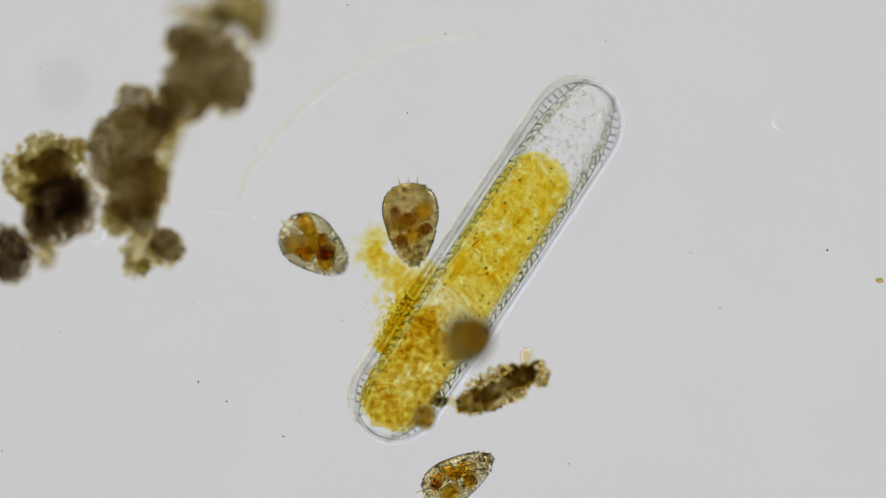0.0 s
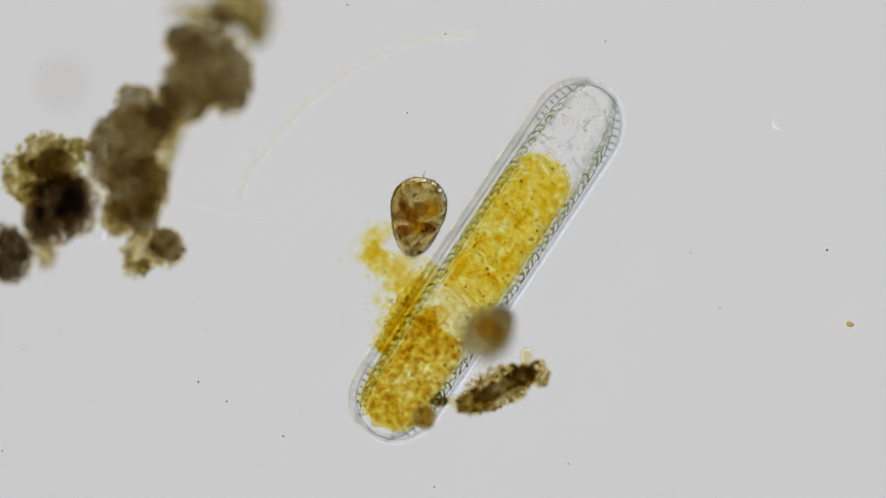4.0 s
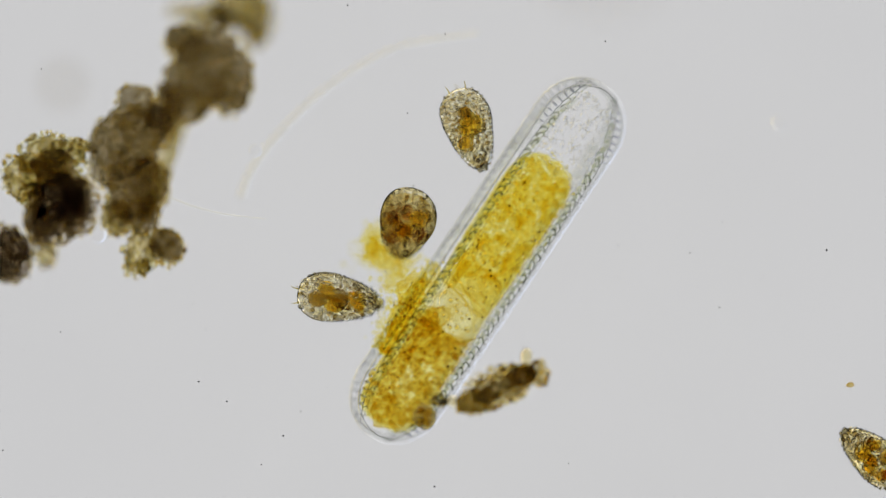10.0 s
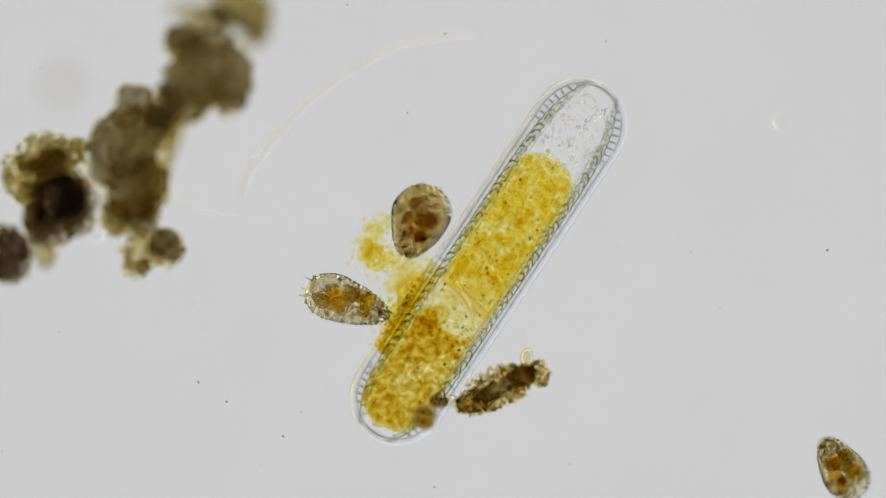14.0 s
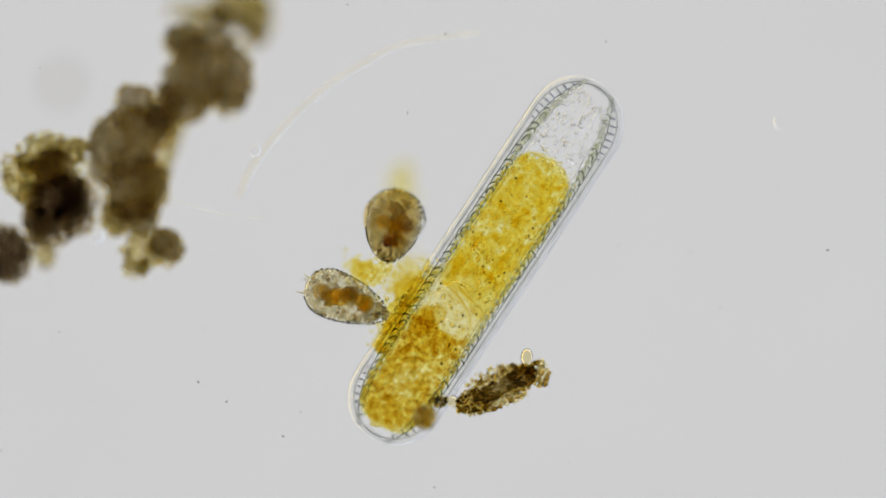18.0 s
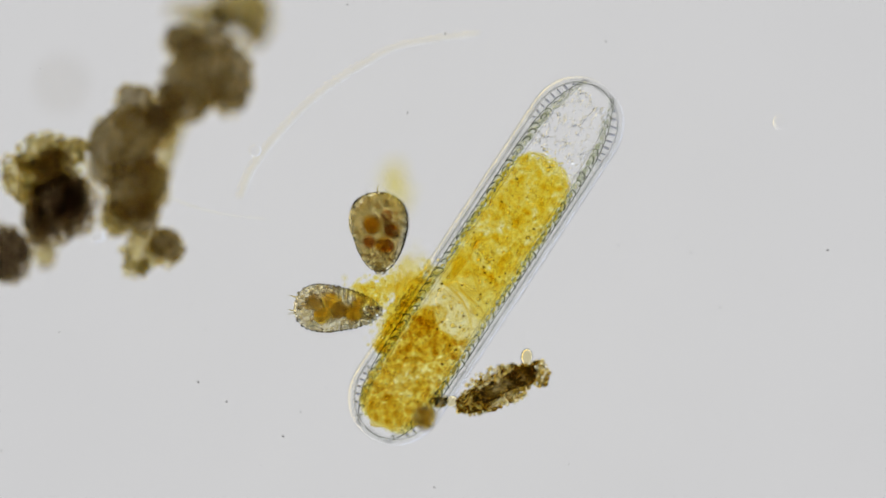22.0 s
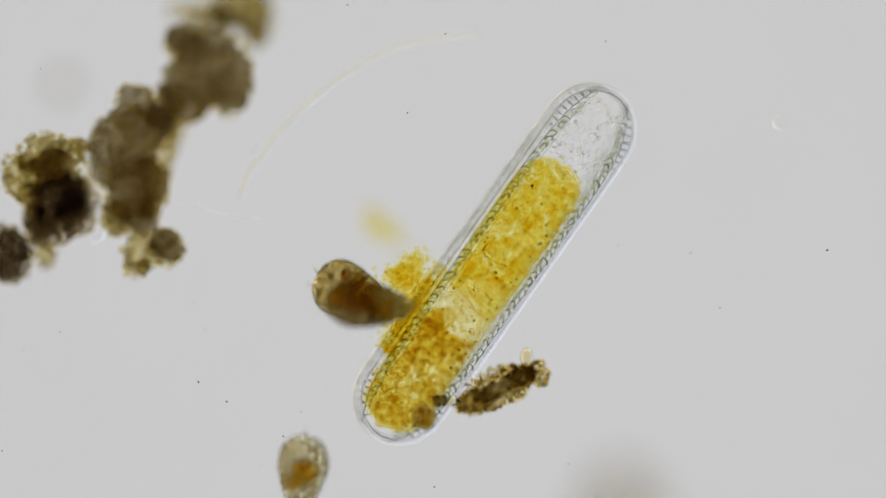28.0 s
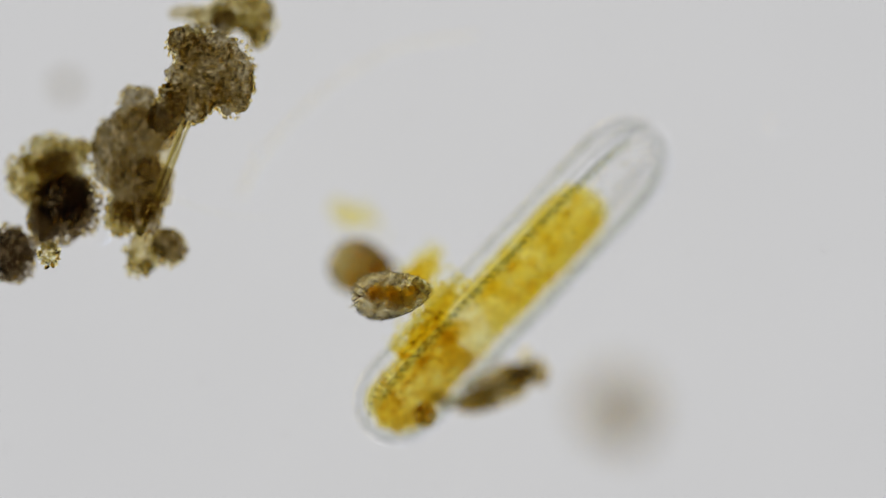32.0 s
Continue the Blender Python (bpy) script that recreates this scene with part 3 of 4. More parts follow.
    for i in range(12):
        a = 2 * math.pi * i / 12
        r = barrel(0.97) * fat
        part("mouth_tooth", tube(bmesh.new(), [(0.46 * long, r * math.cos(a), 0.9 * r * math.sin(a)), (0.51 * long, 0.8 * r * math.cos(a), 0.75 * r * math.sin(a))], 0.0024, 0.001, 6), M["plate"], c, "glassy tooth at the mouth")
    return c


# ---- debris ----
def clump(name, label, lobes, z, deep=4.4, grit=1.2, size=(0.0024, 0.0054), seed=1, lift=0.7):
    """A heap of grains in the shape of lobes (x, y, half length, half width, turn in degrees, matter)."""
    rnd = random.Random(seed)
    thing = new(name)
    tagged(thing, label, "debris")
    base = place(lobes[0][0], lobes[0][1], z)
    thing.location = base
    bpy.context.view_layer.update()
    heap, crust = {}, []
    for kind in dict.fromkeys(lobe[5] for lobe in lobes):
        if kind == "glass_bead":
            for x, y, a, b, turn, own in lobes:
                if own == kind:
                    bm = bmesh.new()
                    p = place(x, y, z) - base
                    rough_up(ball(bm, p, (a / 1000, b / 1000, min(a, b) / 1000), 3, pose(0, 0, 0, 0, 0, turn)), p, 0.12, 40, a)
                    part("glass_bead", bm, M["grit"], thing, "clear amber glassy bead")
            continue
        bm = bmesh.new()
        for x, y, a, b, turn, own in lobes:
            if own == kind:
                p = place(x, y, z) - base
                f = {"sheet": 1.0, "dirt": 0.92}.get(kind, 0.80)
                rough_up(ball(bm, p, (a * f / 1000, b * f / 1000, min(a, b) * lift * f / 1000), 4, pose(0, 0, 0, 0, 0, turn)), p, 0.30, 30, rnd.uniform(0, 50))
        fused("lump", bm, M[kind], thing, 0.005, seed)
    for x, y, a, b, turn, kind in lobes:
        if kind in ("sheet", "glass_bead"):
            continue
        p, r = place(x, y, z) - base, pose(0, 0, 0, 0, 0, turn)
        mean = 0.5 * (size[0] + size[1]) * 1000
        shift = rnd.uniform(0, 90)
        for _ in range(int((deep if kind != "tan" else 0.75 * deep) * a * b / mean ** 2)):
            w = Vector((rnd.gauss(0, 1), rnd.gauss(0, 1), rnd.gauss(0, 1))).normalized()
            edge = 1 + 0.20 * noise.noise(w * 1.7 + Vector((shift, 0, 0))) + 0.14 * noise.noise(w * 5 + Vector((0, shift, 0)))
            w *= 1.04 * edge * rnd.random() ** 0.27
            q = p + r @ Vector((a / 1000 * w.x, b / 1000 * w.y, min(a, b) * lift / 1000 * w.z))
            heap.setdefault("gold_granule" if kind == "tan" and rnd.random() < 0.75 else "black_granule" if kind == "soot" else "granule", []).append((q, rnd.uniform(*size)))
        for _ in range(int(grit * (a + b) * 1.1)):
            w = Vector((rnd.gauss(0, 1), rnd.gauss(0, 1), rnd.gauss(0, 1) * 0.6)).normalized()
            edge = 1 + 0.20 * noise.noise(w * 1.7 + Vector((shift, 0, 0))) + 0.14 * noise.noise(w * 5 + Vector((0, shift, 0)))
            w *= edge * rnd.uniform(0.95, 1.06)
            crust.append((p + r @ Vector((a / 1000 * w.x, b / 1000 * w.y, min(a, b) * lift / 1000 * w.z)), rnd.uniform(0.0018, 0.0050)))
    for kind, spots in heap.items():
        granules("crumbly_mass", spots, M[kind], thing, rnd, {"granule": "olive brown grains", "black_granule": "nearly black grains", "gold_granule": "golden glassy grains"}[kind])
    granules("grit", crust, M["grit"], thing, rnd, "amber grains stuck on the clump", 2)
    return thing


def all_debris():
    clump("debris_clump", "blurred tan debris flake above a brown clump", [(425, 16, 56, 34, -5, "tan"), (452, 28, 32, 40, 0, "tan"), (455, 62, 20, 20, 0, "tan"), (365, 26, 40, 22, 20, "tan"), (322, 20, 34, 14, 10, "sheet"), (395, 34, 24, 20, 0, "dirt")], 0.17, seed=2)
    clump("debris_clump", "large brown debris clump with ragged edge", [(375, 122, 70, 64, -20, "dirt"), (352, 132, 66, 52, 35, "dirt"), (325, 74, 36, 32, -10, "dirt"), (415, 150, 32, 40, 0, "dirt"), (335, 165, 44, 46, 0, "dirt"),
                                                 (326, 188, 38, 34, 30, "dirt"), (300, 175, 24, 30, 0, "dirt"), (290, 205, 30, 34, 0, "dirt"), (318, 66, 26, 20, 0, "dirt"), (362, 84, 50, 34, 15, "dirt"), (405, 172, 30, 34, 0, "dirt")], 0.09, seed=3)
    clump("debris_clump", "long brown granular debris clump", [(215, 255, 54, 66, -25, "dirt"), (234, 295, 44, 104, -4, "dirt"), (238, 185, 34, 36, 0, "dirt"), (262, 225, 44, 46, 0, "dirt"), (190, 270, 36, 60, -10, "dirt"), (225, 350, 40, 60, -12, "dirt"), (238, 330, 46, 60, 10, "dirt"),
                                          (205, 385, 28, 32, 0, "tan"), (252, 380, 30, 34, 0, "dirt"), (284, 270, 26, 66, -14, "sheet"), (272, 345, 22, 52, -20, "sheet"), (262, 330, 34, 50, -10, "dirt")], 0.06, seed=4)
    clump("debris_clump", "small granular brown debris clump", [(250, 448, 34, 34, 0, "tan"), (294, 438, 28, 34, 20, "dirt"), (302, 436, 22, 28, 10, "dirt"), (286, 430, 20, 26, 30, "dirt"), (240, 475, 22, 18, 0, "tan")], 0.05, seed=5)
    clump("debris_clump", "loose tan heap of grains", [(78, 270, 44, 36, 10, "tan"), (36, 312, 34, 40, 0, "tan"), (112, 280, 38, 36, 0, "tan"), (140, 257, 18, 12, 0, "tan"), (55, 345, 24, 22, 0, "tan"), (72, 308, 40, 32, 0, "tan"), (96, 296, 38, 30, 10, "dirt")], 0.04, seed=6)
    clump("debris_clump", "nearly black round debris clump", [(96, 376, 52, 60, -12, "soot"), (108, 348, 46, 44, 0, "soot"), (136, 362, 36, 54, 0, "soot"), (66, 392, 26, 32, 0, "dirt")], 0.06, 6.0, seed=7)
    clump("debris_clump", "black rounded grain at the slide's edge", [(6, 450, 50, 50, -40, "soot")], 0.06, 10.0, seed=8)
    clump("debris_clump", "small brown crumb under the black clump", [(80, 450, 18, 24, 0, "tan")], 0.09, seed=9)
    clump("debris_clump", "dark elongated debris clump with glassy grains", [(880, 692, 74, 27, 26, "tan"), (892, 683, 58, 15, 27, "dirt"), (926, 665, 22, 17, 22, "dirt"),
                                                       (880, 686, 70, 34, 26, "tan"), (836, 712, 30, 20, 15, "tan"), (932, 632, 10, 15, 0, "glass_bead"), (800, 710, 11, 10, 0, "glass_bead"), (777, 709, 13, 10, 0, "dirt"), (955, 662, 16, 22, 0, "tan")], -0.03, 1.7, 2.2, seed=10)
    # round cell on the diatom's lower end
    cell = new("round_cell")
    tagged(cell, "small round amber cell beside the diatom", "cell")
    cell.location = place(751, 738, 0.044)
    bm = bmesh.new()
    rough_up(ball(bm, Vector(), (0.0215, 0.0232, 0.0215), 4), Vector(), 0.10, 40, 2)
    part("wall", bm, M["cell"], cell)
    rnd = random.Random(5)
    for k in range(11):
        bm = bmesh.new()
        p = Vector((rnd.uniform(-0.012, 0.012), rnd.uniform(-0.012, 0.012), rnd.uniform(-0.004, 0.012)))
        rough_up(ball(bm, p, rnd.uniform(0.0035, 0.0075), 3), p, 0.15, 60, k)
        part("globule", bm, M[("amber", "grit", "brown")[k % 3]], cell)
    # glassy needle
    needle = new("glass_needle")
    tagged(needle, "thin glassy needle beside a debris clump", "needle")
    a, b = place(322, 212, 0.13), place(240, 418, 0.13)
    needle.location = a
    for k, (dx, r) in enumerate(((0, 0.005), (0.010, 0.003))):
        part("shaft", tube(bmesh.new(), [Vector((dx, 0, 0)), (b - a) * 0.5 + Vector((dx, 0, 0)), b - a + Vector((dx * 0.4, 0, 0))], r, r * 0.8, 10), M["spine"], needle)


def thread(label, pts, r, z, kind="hair"):
    bm = bmesh.new()
    steps = []
    n = len(pts)
    for i in range(n - 1):
        p0, p1, p2, p3 = (Vector((*pts[max(0, min(n - 1, j))], 0)) for j in (i - 1, i, i + 1, i + 2))
        for k in range(8):
            t = k / 8
            q = 0.5 * (2 * p1 + (p2 - p0) * t + (2 * p0 - 5 * p1 + 4 * p2 - p3) * t * t + (3 * p1 - p0 - 3 * p2 + p3) * t ** 3)
            steps.append(place(q.x, q.y, z))
    ob = part("thread", tube(bm, steps, r, r * 0.6, 12), M[kind])
    tagged(ob, label, "thread")


def mote(r):
    bm = bmesh.new()
    rough_up(ball(bm, Vector(), r, 3), Vector(), 0.3, 40, 4)
    return bm


def small_things():
    thread("thin pale curved thread by the debris", [(290, 345), (340, 365), (400, 380), (482, 389)], 0.0024, 0.02)
    thread("faint pale arc of thread in the water", [(425, 350), (445, 300), (490, 240), (560, 170), (640, 115), (720, 78), (860, 58)], 0.0065, -0.065, "arc")
    bm = bmesh.new()
    ball(bm, (0, 0, 0), 0.0026, 2)
    me = mesh_of("dust_speck", bm, M["speck"])
    for x, y, s in ((351, 676, 1), (1464, 443, 1.1), (721, 200, .7), (1072, 73, .8), (106, 588, .6), (401, 711, .9), (501, 772, .9), (769, 862, .8), (615, 9, .8),
                    (72, 122, .7), (788, 60, .8), (682, 481, .8), (1006, 821, .6), (4, 798, .8), (605, 567, .6), (462, 823, .5)):
        o = new("dust_speck", me)
        o.location = place(x, y, 0.01)
        o.scale = (0.65 * s,) * 3
        tagged(o, "tiny dark dust speck in the water", "dust", group="dust specks")
    bm = bmesh.new()
    ball(bm, (0, 0, 0), 0.0026, 2)
    me = mesh_of("dust_speck", bm, M["pale_speck"])
    for x, y, s in ((1094, 435, 1), (1222, 448, 1.1), (1279, 393, .8), (1274, 545, 1.1), (1094, 492, .8), (1352, 490, .7), (1236, 509, .6), (1200, 422, .7), (532, 729, 1), (506, 647, .7),
                    (41, 620, .9), (363, 584, 1), (341, 538, .9), (173, 749, .8), (578, 686, .8), (293, 661, .6), (407, 625, .6)):
        o = new("dust_speck", me)
        o.location = place(x, y, 0.01)
        o.scale = (0.8 * s,) * 3
        tagged(o, "faint grey dust speck in the water", "dust", group="dust specks")
    bm = bmesh.new()
    ball(bm, (0, 0, 0), 0.011, 3)
    drop = part("droplet", bm, M["faint"])
    drop.location = place(1380, 217, -0.05)
    far = part("grain", mote(0.018), M["soot"])
    far.location = place(110, 150, 0.42)
    tagged(far, "blurred grey grain high in the water", "grain")
    faint = copy_thing(drop, Matrix.Translation(place(452, 267, 0.0)))
    big = copy_thing(drop, Matrix.Translation(place(172, 415, 0.03)) @ Matrix.Scale(1.5, 4))
    tagged(big, "clear round droplet stuck under the brown debris", "droplet")
    tagged(faint, "faint clear droplet by the debris", "droplet")
    tagged(drop, "tiny clear round droplet in the water", "droplet")


def flake(label, seed, size, count, kind="plasm_grain"):
    """A loose flock of plasm grains with a few thin flakes among them."""
    rnd = random.Random(seed)
    f = new("plasm_flake")
    tagged(f, label, "flake")
    spots = []
    for k in range(4):
        bm = bmesh.new()
        p = Vector((rnd.uniform(-1, 1) * size * 0.5, rnd.uniform(-1, 1) * size * 0.5, rnd.uniform(-0.3, 0.3) * size))
        r = (size * rnd.uniform(0.5, 0.8), size * rnd.uniform(0.3, 0.5), size * 0.3)
        turn = pose(0, 0, 0, 0, 0, rnd.uniform(0, 180))
        rough_up(ball(bm, p, [0.8 * v for v in r], 3, turn), p, 0.4, 30, k * 3.0)
        part("lump", bm, M["veil"], f)
        for _ in range(count):
            w = Vector((rnd.gauss(0, 0.55), rnd.gauss(0, 0.55), rnd.gauss(0, 0.55)))
            spots.append((p + turn @ Vector((w.x * r[0], w.y * r[1], w.z * r[2])), rnd.uniform(0.0025, 0.0065)))
    granules("flock", spots, M[kind], f, rnd, "yellow plasm grains")
    return f


def spill(d):
    """Yellow contents that have come out of a tear in the shell; local to the diatom."""
    rnd = random.Random(11)
    for k, (x, y, z, a, b, kind) in enumerate(((0.20, 0.074, 0.02, 0.040, 0.013, "yellow"), (0.23, 0.080, 0.02, 0.050, 0.016, "pale"), (0.26, 0.088, 0.0, 0.034, 0.020, "sap"), (0.185, 0.070, 0.015, 0.046, 0.014, "yellow"))):
        bm = bmesh.new()
        p = Vector((x, y, z))
        rough_up(ball(bm, p, (a, b, 0.014), 4), p, 0.45, 45, k * 7.0)
        part("spilled_plasm", bm, M[kind], d, "yellow plasm spilled from the shell")
    spots = []
    while len(spots) < 1150:
        f = rnd.random()
        x, out = 0.135 + 0.185 * f, abs(rnd.gauss(0, 1)) * (0.012 + 0.020 * math.sin(math.pi * f) ** 2)
        if rnd.random() < 0.75 + 0.9 * noise.noise(Vector((x * 45, out * 60, 2.0))):
            spots.append((Vector((x, 0.060 + out, rnd.uniform(-0.03, 0.036))), rnd.uniform(0.0024, 0.0062)))
    for _ in range(260):
        spots.append((Vector((rnd.gauss(0.272, 0.022), rnd.gauss(0.108, 0.014), rnd.uniform(-0.10, -0.02))), rnd.uniform(0.003, 0.007)))
    granules("spilled_filling", spots, M["plasm_grain"], d, rnd, "yellow plasm grains spilled from the shell")
    bm = bmesh.new()
    for _ in range(150):
        ball(bm, (rnd.gauss(0.225, 0.035), rnd.gauss(0.080, 0.009), rnd.uniform(0, 0.04)), rnd.uniform(0.0014, 0.0038), 1)
    tagged(part("oil_spatter", bm, M["globule"], d, "small yellow oil globules"), kind="stuff")


setting()
shell = diatom()
spill(shell)
all_debris()
small_things()
feeder = ciliate(21, "golden brown barrel-shaped ciliate with rust vacuoles, feeding on the spill", [("rust", 4), ("gold", 3), ("brown", 1)], 0.147, 1.02, "shell_brown", flat=1.07)
roamer = ciliate(22, "grey barrel-shaped ciliate with golden vacuoles and tail spines", [("gold", 4), ("brown", 2)], 0.156, 0.91)
darter = ciliate(23, "brown-gold barrel-shaped ciliate darting in the water", [("gold", 6), ("rust", 1), ("brown", 1)], 0.140, 0.82, "shell")
circler = ciliate(24, "grey barrel-shaped ciliate circling the diatom, gold centre", [("gold", 1), ("brown", 1)], 0.152, 0.90, "shell", 0.022)
floater = ciliate(25, "dark barrel-shaped ciliate high in the water, blurred", [("brown", 3)], 0.15, 1.05)
visitor = ciliate(26, "golden barrel-shaped ciliate packed with food, swimming off", [("gold", 11), ("brown", 1)], 0.150, 0.98, "shell", 0.020)
bit = flake("thin yellow plasm flake drifting above the spill", 31, 0.046, 22)
scrap = flake("yellow plasm scrap beside the feeding ciliate", 32, 0.040, 90)
bm0 = bmesh.new()
rough_up(ball(bm0, Vector(), (0.008, 0.005, 0.004), 2), Vector(), 0.6, 120)
crumb = tagged(part("crumb", bm0, M["brown"]), "tiny orange brown crumb drifting in the water", "crumb")


def swim(t, x, y, h=0.0, z=0.0, tilt=0.0, roll=0.0):
    p = place(x, y, z)
    return t, pose(p.x, p.y, p.z, roll, tilt, h)


def lie(t, x0, y0, x1, y1, roll, z=-0.03, tilt=0.0):
    """The diatom from its lower tip to its upper tip."""
    p, q = place(x0, y0), place(x1, y1)
    return t, pose(p.x, p.y, z, roll, tilt, math.degrees(math.atan2(q.y - p.y, q.x - p.x)))


def motions():
    walk(shell, [lie(0, 653, 773, 1066, 151, 7, -0.034), lie(3.5, 653, 773, 1068, 151, 8, -0.034), lie(6, 654, 772, 1075, 153, 12, -0.022), lie(9, 654, 773, 1069, 151, 13, -0.022), lie(10, 654, 773, 1070, 152, 15, -0.022),
                 lie(11, 654, 773, 1069, 152, 10, -0.022), lie(12, 654, 773, 1069, 152, 5, -0.03), lie(13, 657, 774, 1072, 155, 3, -0.036), lie(14.5, 656, 774, 1070, 153, 1, -0.04), lie(16.5, 654, 775, 1067, 151, -1, -0.044), lie(19, 654, 775, 1065, 149, -2, -0.046),
                 lie(21, 654, 775, 1066, 150, -1, -0.044), lie(23, 654, 775, 1068, 151, 0, -0.042), lie(25, 657, 773, 1079, 160, 1, -0.04), lie(27, 657, 771, 1086, 161, 8, -0.038), lie(28, 659, 773, 1091, 163, 11, -0.037),
                 lie(29, 655, 771, 1106, 168, 17, -0.018, 0.3), lie(30, 651, 769, 1130, 178, 25, 0.004, 1.5), lie(31, 650, 769, 1154, 192, 29, 0.010, 2.2), lie(32, 650, 769, 1182, 209, 31, 0.014, 2.5)])
    walk(feeder, [swim(0, 728, 397, -86), swim(1, 733, 395, -88), swim(2, 731, 392, -95), swim(3, 735, 384, -96, 0, 22), swim(3.5, 737, 386, -98, 0, 22), swim(5.5, 742, 388, -106, 0, 22),
                  swim(6, 748, 390, -112, 0, 25, 20), swim(7, 733, 398, -108, 0, 42, 30), swim(8, 730, 400, -108, 0, 46, 10), swim(9, 732, 398, -112, 0, 38), swim(10, 718, 401, -105, 0, 44, -20),
                  swim(11, 740, 395, -115, 0, 20), swim(12, 719, 400, -105, 0, 34, 20), swim(13, 735, 397, -112, 0, 36, 40), swim(14.5, 740, 396, -110, 0, 34, 50), swim(16.5, 692, 404, -102, 0, 36, 70),
                  swim(19, 696, 404, -100, 0, 38, 90), swim(21, 681, 402, -96, 0, 28, 110), swim(22, 671, 413, -88, 0, 18, 120), swim(23, 652, 428, -70, 0, 8, 130), swim(24, 643, 446, -60, 0, 5, 140),
                  swim(25, 636, 457, -54, 0, 5, 150), swim(25.5, 632, 464, -50, 0, 5, 150), swim(27.5, 632, 518, -26, 0.03, 10, 150), swim(28, 625, 521, -26, 0.02, 15, 150), swim(29, 636, 487, -36, -0.025, 30, 150),
                  swim(30, 626, 485, -34, -0.055, 35, 155), swim(31, 634, 479, -30, -0.06, 40, 160), swim(32, 648, 480, -25, -0.055, 40, 165)])
    walk(visitor, [swim(0, 560, 438, -38, 0, 34), swim(0.1, 549, 420, -40, 0, 30), swim(0.2, 557, 424, -45, 0, 25), swim(0.3, 561, 444, -55, 0, 25), swim(0.4, 557, 465, -65, 0, 30), swim(0.5, 545, 493, -75, 0.02, 45),
                  swim(0.6, 517, 505, -80, 0.04, 60), swim(0.7, 501, 501, -85, 0.08, 70), swim(0.8, 497, 481, -90, 0.14, 75), swim(0.9, 493, 460, -95, 0.20, 78), swim(1.0, 505, 473, -98, 0.24, 75),
                  swim(1.1, 501, 501, -100, 0.18, 68), swim(1.2, 497, 509, -102, 0.10, 55), swim(1.3, 489, 525, -105, 0.05, 35), swim(1.4, 469, 562, -108, 0.02, 20), swim(1.5, 448, 606, -108, 0, 10),
                  swim(1.6, 428, 667, -108), swim(1.7, 412, 723, -108), swim(1.8, 404, 772, -112), swim(1.9, 404, 792, -125), swim(2.0, 380, 812, -140, 0, 28), swim(2.5, 315, 868, -150), swim(3.0, 250, 990, -130),
                   swim(6.0, 150, 1250, -130), swim(32, 150, 1300, -130)])
    walk(roamer, [swim(0, 300, 1150, -50), swim(3.0, 350, 1120, -50), swim(5.0, 450, 1080, -50), swim(6.5, 690, 1060, 30), swim(7.3, 745, 930, 105), swim(7.5, 727, 857, 125), swim(7.6, 683, 838, 138), swim(7.8, 610, 824, 138), swim(8.0, 566, 743, 110),
                  swim(8.2, 553, 610, 97), swim(8.4, 521, 557, 108, 0, 15), swim(8.5, 533, 545, 85, 0, 35), swim(8.6, 537, 533, 55, 0, 50), swim(8.8, 578, 525, 20, 0, 25), swim(9.0, 593, 527, -3, 0, 18),
                  swim(9.2, 598, 517, -20, 0, 18), swim(9.5, 596, 518, -18, 0, 18, 15), swim(10, 602, 529, -8, 0, 16, 25), swim(10.5, 600, 541, -2, 0, 0, 30), swim(11, 610, 537, -6, 0, 0, 40), swim(12, 614, 537, -12, 0, 0, 60),
                  swim(13, 618, 537, -19, 0, 0, 90), swim(14.5, 615, 533, -18, 0, 0, 120), swim(16.5, 622, 529, -23, 0, 0, 150), swim(18, 614, 531, -22, 0, 0, 160), swim(19, 611, 532, -22, 0, 0, 170),
                  swim(20, 606, 533, -12, 0, 0, 190), swim(21, 595, 533, -9, 0, 0, 205), swim(22, 598, 547, -3, 0, 0, 220), swim(23, 592, 562, 6, 0, 0, 240), swim(24, 596, 570, 10, 0, 0, 255),
                  swim(25, 590, 577, 12, 0, 0, 265), swim(25.5, 580, 577, 13, 0, 0, 270), swim(27.5, 652, 540, -2, 0.05, 10, 300), swim(28, 655, 539, -4, 0.07, 15, 305), swim(29, 670, 533, 4, 0.07, 30, 310),
                  swim(30, 674, 534, 8, 0.068, 35, 315), swim(31, 682, 532, 10, 0.080, 32, 320), swim(32, 695, 522, 8, 0.105, 32, 325)])
